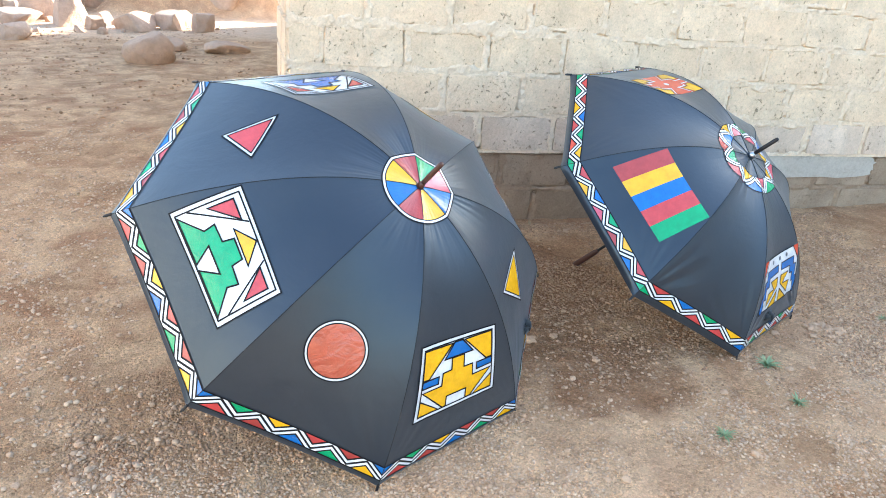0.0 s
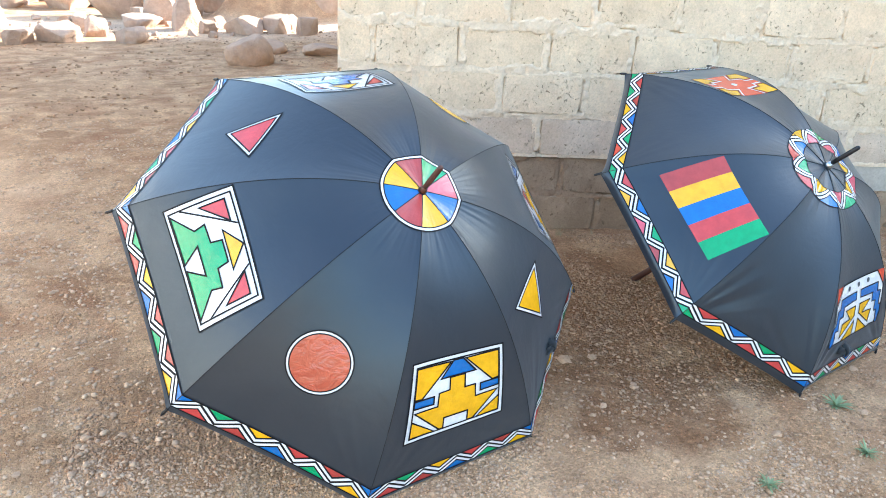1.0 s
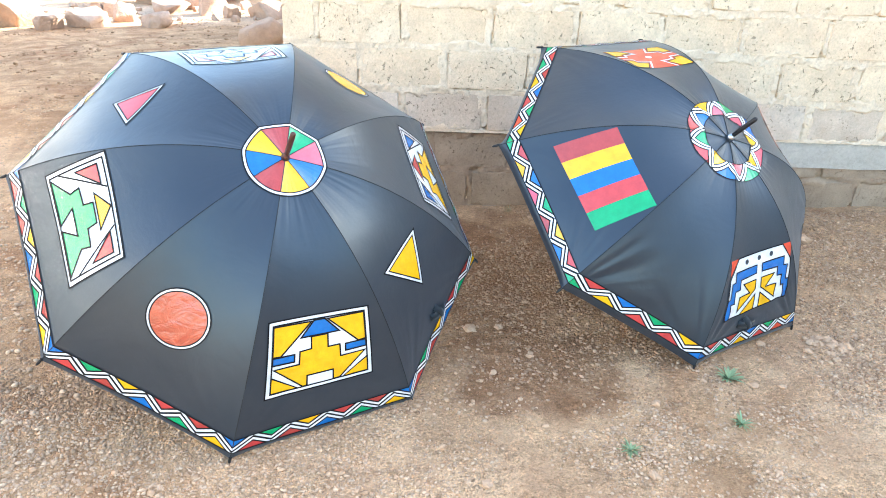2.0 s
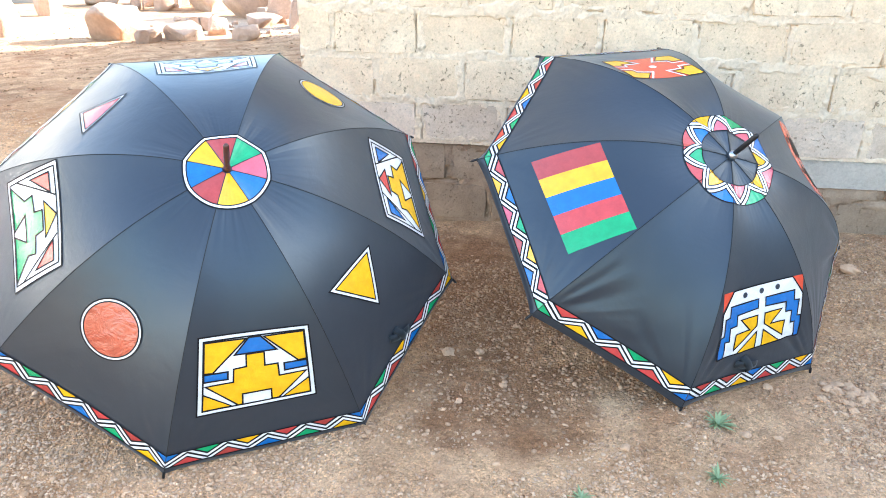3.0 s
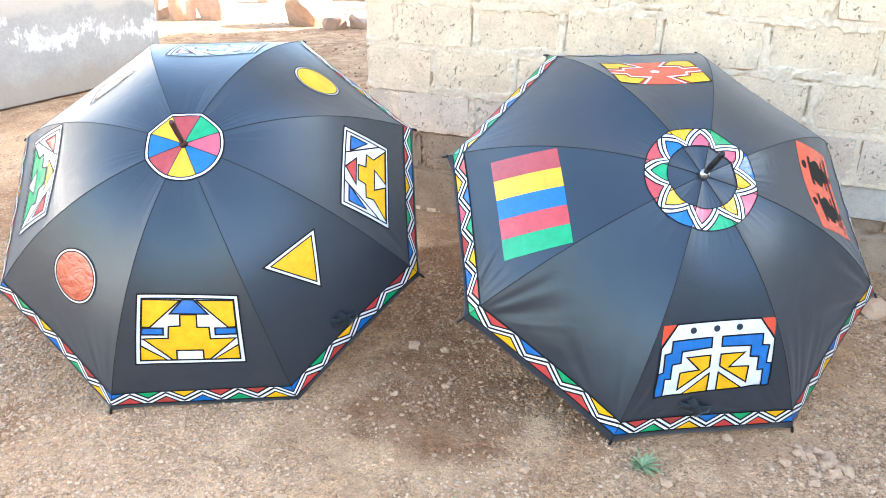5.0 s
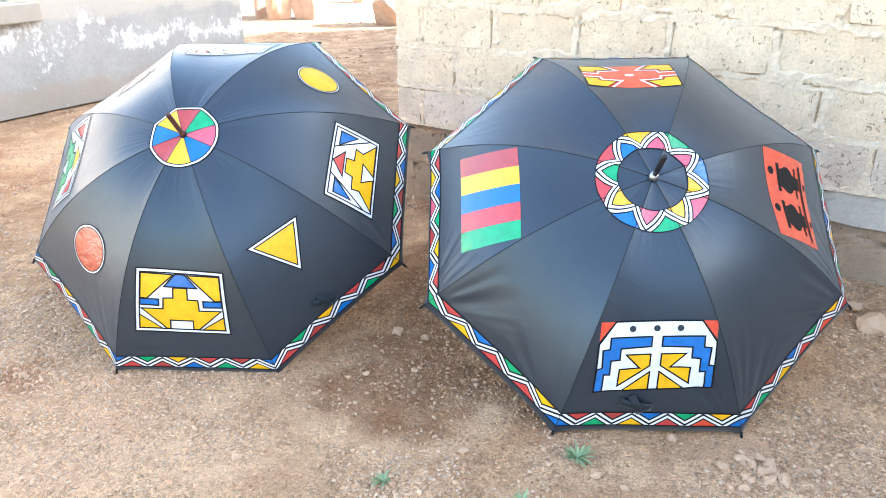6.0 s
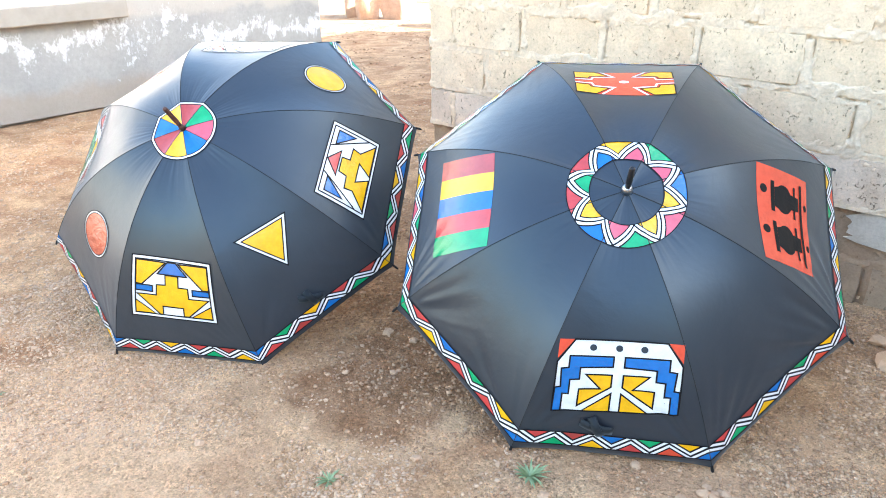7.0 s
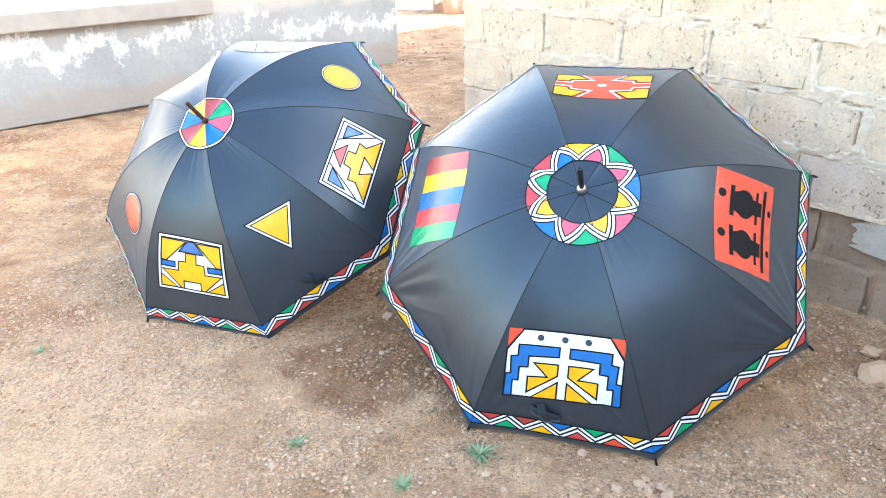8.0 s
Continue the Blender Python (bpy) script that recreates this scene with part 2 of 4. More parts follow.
SOIL = make_soil()
GRAVEL = make_stone("gravel", (0.33, 0.19, 0.108), (0.55, 0.345, 0.205))
PALE_GRAVEL = make_stone("pale_gravel", (0.48, 0.315, 0.20), (0.73, 0.505, 0.33))
MIXED_GRAVEL = make_stone("mixed_gravel", (0.40, 0.245, 0.142), (0.63, 0.405, 0.248))
STONE = make_stone("loose_stone", (0.45, 0.28, 0.165), (0.62, 0.40, 0.25))
ROCK = make_rock("sandstone_rock", (0.40, 0.265, 0.185), (0.52, 0.365, 0.265), (0.62, 0.46, 0.35))
BROWN_ROCK = make_rock("dusty_brown_rock", (0.45, 0.285, 0.19), (0.51, 0.33, 0.22), (0.57, 0.375, 0.255))
BLOCK = make_block("cream_block", (0.93, 0.722, 0.497), (0.88, 0.668, 0.447), (0.75, 0.515, 0.325))
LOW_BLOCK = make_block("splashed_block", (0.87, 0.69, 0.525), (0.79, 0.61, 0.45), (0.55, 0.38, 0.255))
PLINTH_BLOCK = make_block("soil_stained_block", (0.50, 0.365, 0.25), (0.40, 0.285, 0.19), (0.22, 0.14, 0.088))
MORTAR = make_mortar("pale_mortar", (0.87, 0.685, 0.485), (0.78, 0.605, 0.425))
PLINTH_MORTAR = make_mortar("stained_mortar", (0.44, 0.31, 0.205), (0.30, 0.20, 0.13))
GREY_SKIM = make_mortar("grey_cement_skim", (0.60, 0.53, 0.44), (0.50, 0.44, 0.36))
RENDER = make_plaster()
SILL = make_plain("pale_sill_paint", (0.36, 0.325, 0.275), 0.8, 0.0, 0.3, 6)
CLOTH = make_fabric("black_nylon", (0.017, 0.0193, 0.0265), 0.36, 0.72)
SEAM = make_fabric("black_seam", (0.010, 0.010, 0.011), 0.6, 0.3)
WHITE = make_paint("white_paint", (0.76, 0.755, 0.74))
BLACK = make_paint("black_paint", (0.006, 0.006, 0.007), 0.55, spec=0.2)
YELLOW = make_paint("yellow_paint", (0.86, 0.435, 0.006))
RED = make_paint("red_paint", (0.56, 0.055, 0.05))
MAROON = make_paint("maroon_paint", (0.42, 0.05, 0.04))
RUST = make_paint("rust_red_paint", (0.46, 0.085, 0.045), crumple=0.011)
PINK = make_paint("rose_paint", (0.66, 0.10, 0.14))
BLUE = make_paint("blue_paint", (0.006, 0.142, 0.43))
GREEN = make_paint("green_paint", (0.005, 0.34, 0.12))
SCARLET = make_paint("scarlet_paint", (0.70, 0.075, 0.035))
STEEL = make_plain("steel", (0.55, 0.55, 0.56), 0.3, 1.0)
DARK_STEEL = make_plain("black_coated_steel", (0.03, 0.03, 0.032), 0.45, 0.6)
WOOD = make_plain("dark_brown_wood", (0.075, 0.028, 0.018), 0.45, 0.0, 0.5, 60)
LEAF = make_plain("green_leaf", (0.27, 0.345, 0.17), 0.6, 0.0, 0.4, 90)
STRAW = make_plain("dry_straw", (0.42, 0.33, 0.19), 0.8, 0.0, 0.3, 90)
FRAME_PAINT = make_plain("white_window_paint", (0.66, 0.65, 0.63), 0.5)
DARK_ROOM = make_plain("dim_room", (0.12, 0.11, 0.10), 0.9)
PANE_BACKING = make_plain("pale_pane_backing", (0.66, 0.56, 0.53), 0.9, 0.0, 0.2, 30)
ROOFING = make_plain("sheet_roofing", (0.35, 0.33, 0.31), 0.5, 0.3)
GLASS = Mat("window_glass", 0.05)
GLASS.p.inputs["Transmission Weight"].default_value = 1.0
GLASS = GLASS.m


# ---- building helpers ----
def part(name, bm, material, parent, label=""):
    """Links a bmesh as one mesh object under a thing or a part."""
    me = bpy.data.meshes.new(name)
    bm.to_mesh(me)
    bm.free()
    me.materials.append(material)
    ob = new(name, me)
    ob.parent = parent
    return tagged(ob, label)


def smooth(ob):
    ob.data.polygons.foreach_set("use_smooth", np.ones(len(ob.data.polygons), bool))
    return ob


def array_mesh(name, verts, faces, material):
    me = bpy.data.meshes.new(name)
    verts, faces = np.asarray(verts, np.float32), np.asarray(faces, np.int32)
    n, sides = faces.shape
    me.vertices.add(len(verts))
    me.vertices.foreach_set("co", verts.ravel())
    me.loops.add(n * sides)
    me.loops.foreach_set("vertex_index", faces.ravel())
    me.polygons.add(n)
    me.polygons.foreach_set("loop_start", np.arange(n, dtype=np.int32) * sides)
    me.materials.append(material)
    me.update()
    return me


def box(bm, lo, hi, bevel=0.0):
    m = Matrix.LocRotScale([(a + b) / 2 for a, b in zip(lo, hi)], None, [b - a for a, b in zip(lo, hi)])
    made = bmesh.ops.create_cube(bm, size=1.0, matrix=m)["verts"]
    if bevel:
        edges = list({e for v in made for e in v.link_edges})
        bmesh.ops.bevel(bm, geom=edges, offset=bevel, segments=2, affect="EDGES", profile=0.5)


def tube(bm, points, radii, sides=8):
    """A tapered tube along points."""
    rings = []
    points = [Vector(p) for p in points]
    for i, p in enumerate(points):
        d = (points[min(i + 1, len(points) - 1)] - points[max(i - 1, 0)]).normalized()
        a = d.orthogonal().normalized()
        b = d.cross(a)
        rings.append([bm.verts.new(p + radii[i] * (math.cos(q) * a + math.sin(q) * b)) for q in (2 * math.pi * j / sides for j in range(sides))])
    for r0, r1 in zip(rings, rings[1:]):
        for j in range(sides):
            bm.faces.new((r0[j], r0[(j + 1) % sides], r1[(j + 1) % sides], r1[j]))
    bm.faces.new(rings[0][::-1])
    bm.faces.new(rings[-1])


GRAIN = np.random.RandomState(5).rand(256, 256)


def lattice(x, y):
    """Smooth noise from 0 to 1, one cell a unit."""
    x, y = np.asarray(x, float), np.asarray(y, float)
    i, j = np.floor(x).astype(int), np.floor(y).astype(int)
    u, v = x - i, y - j
    u, v = u * u * (3 - 2 * u), v * v * (3 - 2 * v)
    g = lambda a, b: GRAIN[a % 256, b % 256]
    return (g(i, j) * (1 - u) + g(i + 1, j) * u) * (1 - v) + (g(i, j + 1) * (1 - u) + g(i + 1, j + 1) * u) * v


def ramp01(x):
    x = np.clip(x, 0, 1)
    return x * x * (3 - 2 * x)


def lie(x, y):
    """The height of the ground: a gentle fall to the west, trodden bumps, an earth bank behind the yard."""
    x, y = np.asarray(x, float), np.asarray(y, float)
    z = 0.42 * np.tanh(x / 11.0) + 0.0046 * np.clip(y, -5, 10)
    z = z + 0.028 * (lattice(x * 1.7 + 31, y * 1.7 + 7) - 0.5) + 0.012 * (lattice(x * 6 + 3, y * 6 + 60) - 0.5)
    z = z + 0.007 * (lattice(x * 19 + 11, y * 19 + 5) - 0.5) + 0.004 * (lattice(x * 43, y * 43) - 0.5)
    bank = ramp01((y - 10.6 - 0.7 * lattice(x * 0.7, y * 0.2)) / 0.65) * ramp01((x + 3.6) / 0.9)
    return z + 0.9 * bank * (0.85 + 0.3 * lattice(x * 0.8 + 9, y * 0.8))


# ---- ground ----
def steps(stretches):
    out = []
    for a, b, d in stretches:
        out += list(np.arange(a, b - d * 0.3, d))
    return np.array(out + [stretches[-1][1]])


def build_ground():
    xs = steps([(-600, -60, 60), (-60, -16, 4), (-16, -9, 0.5), (-9, -2.2, 0.13), (-2.2, 2.3, 0.025), (2.3, 5, 0.15), (5, 16, 1), (16, 60, 4), (60, 600, 60)])
    ys = steps([(-600, -60, 60), (-60, -10, 5), (-10, -1.6, 0.3), (-1.6, 1.25, 0.025), (1.25, 14, 0.13), (14, 26, 0.5), (26, 60, 4), (60, 600, 60)])
    gx, gy = np.meshgrid(xs, ys)
    verts = np.stack([gx, gy, lie(gx, gy)], -1).reshape(-1, 3)
    w = len(xs)
    i, j = np.meshgrid(np.arange(w - 1), np.arange(len(ys) - 1))
    a = (j * w + i).ravel()
    faces = np.stack([a, a + 1, a + 1 + w, a + w], -1)
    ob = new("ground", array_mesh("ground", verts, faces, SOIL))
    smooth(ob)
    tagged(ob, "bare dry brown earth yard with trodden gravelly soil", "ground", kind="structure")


build_ground()


def icosahedron():
    bm = bmesh.new()
    bmesh.ops.create_icosphere(bm, subdivisions=1, radius=1.0)
    v = np.array([p.co[:] for p in bm.verts])
    f = np.array([[q.index for q in p.verts] for p in bm.faces])
    bm.free()
    return v, f


ICO_V, ICO_F = icosahedron()


def scatter(name, count, area, sizes, seed, material, gather, label):
    """Many small stones in one mesh, gathered in drifts."""
    rs = np.random.RandomState(seed)
    x = rs.uniform(area[0], area[1], count * 4)
    y = rs.uniform(area[2], area[3], count * 4)
    drift = 0.65 * lattice(x * 2.3 + 50, y * 2.3 + 20) + 0.35 * lattice(x * 8 + 4, y * 8 + 90)
    # few stones lie on the trodden damp patch between the umbrellas
    bare = 1 - 0.5 * ramp01((0.42 - np.hypot(x - 0.15, y + 0.28) + 0.25 * (drift - 0.5)) / 0.12)
    keep = np.nonzero(rs.rand(count * 4) < ramp01((drift - gather) / 0.25) * bare)[0][:count]
    x, y = x[keep], y[keep]
    n = len(x)
    size = sizes[0] + (sizes[1] - sizes[0]) * rs.rand(n) ** 2.0
    shape = size[:, None] * rs.uniform(0.6, 1.4, (n, 3)) * (1, 1, 0.6)
    v = ICO_V[None] * shape[:, None] * rs.uniform(0.68, 1.2, (n, len(ICO_V), 1))
    a = rs.uniform(0, 6.28, n)[:, None]
    vx = v[..., 0] * np.cos(a) - v[..., 1] * np.sin(a)
    vy = v[..., 0] * np.sin(a) + v[..., 1] * np.cos(a)
    top = lie(x, y) + shape[:, 2] * 0.25
    verts = np.stack([vx + x[:, None], vy + y[:, None], v[..., 2] + top[:, None]], -1).reshape(-1, 3)
    faces = (ICO_F[None] + (np.arange(n) * len(ICO_V))[:, None, None]).reshape(-1, 3)
    ob = new(name, array_mesh(name, verts, faces, material))
    return tagged(ob, label, "gravel", kind="stuff")


scatter("gravel", 46000, (-1.5, 2.3, -0.46, 1.12), (0.0015, 0.0078), 1, GRAVEL, 0.34, "fine tan gravel scattered over the bare earth")
scatter("gravel", 26000, (-1.5, 2.3, -1.30, -0.40), (0.0013, 0.0066), 6, PALE_GRAVEL, 0.40, "fine pale gravel scattered over dusty earth")
scatter("gravel", 24000, (-4.8, -1.2, -1.3, 3.6), (0.002, 0.011), 2, PALE_GRAVEL, 0.22, "fine gravel scattered over the brown earth")
scatter("gravel", 3000, (-7.5, -0.9, 3.5, 9.8), (0.005, 0.022), 3, GRAVEL, 0.35, "loose gravel and clods on the open yard")
scatter("gravel", 13000, (0.62, 2.3, -1.3, 0.75), (0.0015, 0.0066), 4, PALE_GRAVEL, 0.30, "pale stone chips lying thick on the earth")
scatter("gravel", 6000, (-1.5, 2.3, -1.2, 1.1), (0.0035, 0.0100), 9, MIXED_GRAVEL, 0.38, "coarse tan stone chips and clods on the earth")


# ---- block building ----
FACE, CORNER, FAR_END, EAST_END, TOP = 1.17, -0.815, 10.07, 9.0, 2.91
RETURN, SETBACK = 2.1, -0.35
COURSE, PITCH, LEDGE = 0.1935, 0.3865, 0.395


def block_mesh(w, h, seed):
    """The flat worn face of a hollow block with chipped arrises; its front looks to -y."""
    rs = np.random.RandomState(seed)
    nx, nz = (5, 3) if w > 0.2 else (3, 3)
    bm = bmesh.new()
    front = {}
    for i in range(nx):
        for j in range(nz):
            corner = i in (0, nx - 1) and j in (0, nz - 1)
            x, z = (i / (nx - 1) - 0.5) * (w - 0.008), (j / (nz - 1) - 0.5) * (h - 0.008)
            pull = rs.uniform(0.955, 0.99) if corner else 1.0
            front[i, j] = bm.verts.new((x * pull + rs.uniform(-1, 1) * 0.003, rs.uniform(-0.0012, 0.0012), z * pull + rs.uniform(-1, 1) * 0.0025))
    for i in range(nx - 1):
        for j in range(nz - 1):
            bm.faces.new((front[i, j], front[i + 1, j], front[i + 1, j + 1], front[i, j + 1]))
    rim = [(i, 0) for i in range(nx)] + [(nx - 1, j) for j in range(1, nz)] + [(i, nz - 1) for i in range(nx - 2, -1, -1)] + [(0, j) for j in range(nz - 2, 0, -1)]
    back = {}
    for q in rim:
        c = front[q].co
        back[q] = bm.verts.new((c.x + (0.006 if c.x > 0 else -0.006) * (q[0] in (0, nx - 1)), 0.02, c.z + (0.006 if c.z > 0 else -0.006) * (q[1] in (0, nz - 1))))
    for a, b in zip(rim, rim[1:] + rim[:1]):
        bm.faces.new((front[a], back[a], back[b], front[b]))
    return bm


def as_mesh(name, bm, material, soft=False):
    me = bpy.data.meshes.new(name)
    bm.to_mesh(me)
    bm.free()
    me.materials.append(material)
    me.polygons.foreach_set("use_smooth", np.full(len(me.polygons), soft))
    return me


def courses(start, end, shift):
    """Where the blocks of one course begin and end."""
    marks = [start] + [q for q in np.arange(shift, end, PITCH) if q > start + 0.06 and q < end - 0.06] + [end]
    return list(zip(marks, marks[1:]))


def mortar_sheet(name, x0, x1, z0, z1, y, cell, marks, material, parent, label):
    rs = np.random.RandomState(8)
    xs, zs = np.arange(x0, x1 + cell * 0.5, cell), np.arange(z0, z1 + cell * 0.5, cell)
    gx, gz = np.meshgrid(xs, zs)
    d = 0.004 * (lattice(gx * 11 + 5, gz * 11 + 40) - 0.5) + 0.006 * (lattice(gx * 45, gz * 45 + 9) - 0.5) + 0.003 * (rs.rand(*gx.shape) - 0.5)
    # mortar smeared over the block edges in ragged lips, sunk behind the block faces
    row = np.floor((gz - LEDGE) / COURSE + 0.5)
    bed = np.abs(gz - LEDGE - row * COURSE)
    course = np.floor((gz - LEDGE) / COURSE)
    mark = (gx - CORNER - np.where(course % 2 == 0, *marks) + PITCH / 2) % PITCH - PITCH / 2
    ragged = 0.034 * lattice(gx * 11 + 2, gz * 11) + 0.020 * lattice(gx * 37 + 8, gz * 37 + 3) - 0.002
    edge = np.minimum(bed, np.abs(mark)) - ragged
    smear = ramp01((0.007 - edge) / 0.009)
    d = d * (0.5 + 0.9 * smear) + 0.010 - 0.0108 * smear
    # thin broken cracks where the mortar has come away from the block edges
    side = np.where(lattice((gx - mark) * 5.1 + 60, course * 3.1) > 0.45, 1.0, -1.0)
    wander = mark - side * (0.015 + 0.014 * (lattice(gz * 19, course * 3.7) - 0.5))
    slot = (np.abs(wander) < cell * 0.6) & (bed > 0.022) & (lattice((gx - mark) * 7.3 + gz * 9, course * 5.3) > 0.42)
    for shift, seed in ((0.020, 0.0), (-0.018, 30.0)):
        gap = gz - LEDGE - row * COURSE + shift + 0.022 * (lattice(gx * 13 + seed, row * 9.1) - 0.5)
        slot = slot | ((np.abs(gap) < cell * 0.6) & (lattice(gx * 8.5 + 40 + seed, row * 7.7) > 0.66))
    d = d + 0.020 * slot * (0.4 + lattice(gx * 60, gz * 60))
    verts = np.stack([gx, y + d, gz], -1).reshape(-1, 3)
    w = len(xs)
    i, j = np.meshgrid(np.arange(w - 1), np.arange(len(zs) - 1))
    a = (j * w + i).ravel()
    ob = new(name, array_mesh(name, verts, np.stack([a, a + 1, a + 1 + w, a + w], -1), material))
    ob.parent = parent
    return tagged(smooth(ob), label)


def join_into(bm, me, m):
    n = len(bm.verts)
    bm.from_mesh(me)
    bm.verts.ensure_lookup_table()
    for v in bm.verts[n:]:
        v.co = m @ v.co


def build_block_wall():
    bm = bmesh.new()
    box(bm, (CORNER + 0.012, FACE + 0.08, LEDGE), (EAST_END, FACE + 0.15, TOP))
    box(bm, (CORNER + 0.02, FACE + 0.034, -0.35), (EAST_END, FACE + 0.15, LEDGE))
    box(bm, (CORNER + 0.022, FACE + 0.15, -0.35), (CORNER + 0.15, RETURN, TOP))
    box(bm, (CORNER + 0.15, RETURN - 0.15, -0.35), (SETBACK + 0.15, RETURN, TOP))
    box(bm, (SETBACK, RETURN, -0.35), (SETBACK + 0.15, FAR_END, TOP))
    box(bm, (EAST_END - 0.15, FACE + 0.15, -0.35), (EAST_END, FAR_END, TOP))
    box(bm, (SETBACK + 0.15, FAR_END - 0.15, -0.35), (EAST_END - 0.15, FAR_END, TOP))
    me = as_mesh("wall_south", bm, MORTAR)
    wall = tagged(new("wall_south", me), "rough cream concrete-block wall with wide smeared mortar joints", "wall", kind="structure")
    mortar_sheet("mortar", CORNER + 0.004, 3.6, LEDGE, 1.75, FACE, 0.006, (0.155, 0.350), MORTAR, wall, "pale smeared mortar")
    mortar_sheet("plinth_mortar", CORNER + 0.012, 3.6, -0.1, LEDGE - 0.004, FACE + 0.014, 0.014, (0.1, 0.29), PLINTH_MORTAR, wall, "soil-stained mortar")
    full = [as_mesh("block", block_mesh(PITCH - 0.020, COURSE - 0.019, 40 + i), BLOCK) for i in range(7)]
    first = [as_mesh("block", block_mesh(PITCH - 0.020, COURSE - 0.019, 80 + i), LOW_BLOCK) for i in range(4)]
    low = [as_mesh("plinth_block", block_mesh(PITCH - 0.022, 0.172, 60 + i), PLINTH_BLOCK) for i in range(5)]
    rest = bmesh.new()
    rs = np.random.RandomState(3)
    row = 0
    z = LEDGE
    while z < TOP - 0.05:
        shift = CORNER + (0.155 if row % 2 == 0 else 0.350)
        for a, b in courses(CORNER, EAST_END, shift):
            mid = (a + b) / 2
            near = mid < 3.3 and z < 1.55
            whole = abs(b - a - PITCH) < 0.01
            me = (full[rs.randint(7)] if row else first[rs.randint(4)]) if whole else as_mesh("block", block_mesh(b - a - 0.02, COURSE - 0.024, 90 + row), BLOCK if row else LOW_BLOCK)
            m = pose(mid + rs.uniform(-0.005, 0.005), FACE + rs.uniform(-0.004, 0.003), z + COURSE / 2 + rs.uniform(-0.004, 0.004), rs.uniform(-0.7, 0.7), rs.uniform(-0.6, 0.6), rs.uniform(-0.35, 0.35))
            if near:
                ob = new("block", me)
                ob.matrix_world = m
                ob.parent = wall
            else:
                join_into(rest, me, m)
        for a, b in courses(FACE + 0.06, RETURN - 0.01, FACE + (0.345 if row % 2 == 0 else 0.145)):
            if b - a > 0.1:
                fit_one = full[rs.randint(7)] if abs(b - a - PITCH) < 0.01 else as_mesh("block", block_mesh(b - a - 0.02, COURSE - 0.019, 300 + row), BLOCK)
                join_into(rest, fit_one, pose(CORNER + rs.uniform(-0.003, 0.004), (a + b) / 2, z + COURSE / 2, 0, 0, -90))
        z += COURSE
        row += 1
    for row, z in enumerate((0.212, 0.022, -0.165)):
        for a, b in courses(CORNER + 0.01, EAST_END, CORNER + (0.29 if row % 2 == 0 else 0.1)):
            mid = (a + b) / 2
            me = low[rs.randint(5)] if abs(b - a - PITCH) < 0.01 else as_mesh("plinth_block", block_mesh(b - a - 0.02, 0.172, 120 + row), PLINTH_BLOCK)
            m = pose(mid, FACE + 0.014 + rs.uniform(-0.004, 0.003), z + 0.092, rs.uniform(-0.8, 0.8), rs.uniform(-0.6, 0.6), 0)
            if mid < 3.3 and z > -0.1:
                ob = new("plinth_block", me)
                ob.matrix_world = m
                ob.parent = wall
            else:
                join_into(rest, me, m)
    other = part("far_blocks", rest, BLOCK, wall, "cream concrete blocks")
    other["kind"] = "stuff"
    # grey cement skim on the upper plinth course
    bm = bmesh.new()
    loop = []
    for i in range(44):
        t = i / 44 * 2 * math.pi
        cx, cz = 1.85 + 0.72 * max(-1, min(1, 1.25 * math.cos(t))), 0.335 + 0.066 * max(-1, min(1, 1.3 * math.sin(t)))
        loop.append((cx + 0.05 * (noise.noise((i * 0.7, 2, 0))), cz + 0.018 * noise.noise((i * 0.9, 5, 0))))
    front = [bm.verts.new((x, FACE + 0.006, z)) for x, z in loop]
    backs = [bm.verts.new((x + 0.004, FACE + 0.03, z)) for x, z in loop]
    bm.faces.new(front)
    for i in range(len(loop)):
        j = (i + 1) % len(loop)
        bm.faces.new((front[i], backs[i], backs[j], front[j]))
    bmesh.ops.recalc_face_normals(bm, faces=bm.faces)
    part("cement_skim", bm, GREY_SKIM, wall, "smooth grey cement skim")
    bm = bmesh.new()
    box(bm, (SETBACK - 0.01, FACE, TOP), (EAST_END + 0.05, FAR_END + 0.02, TOP + 0.06))
    box(bm, (CORNER - 0.01, FACE, TOP), (SETBACK - 0.01, RETURN, TOP + 0.06))
    tagged(part("roof", bm, ROOFING, None), "flat sheet roof over the block building", "roof", kind="structure")


build_block_wall()


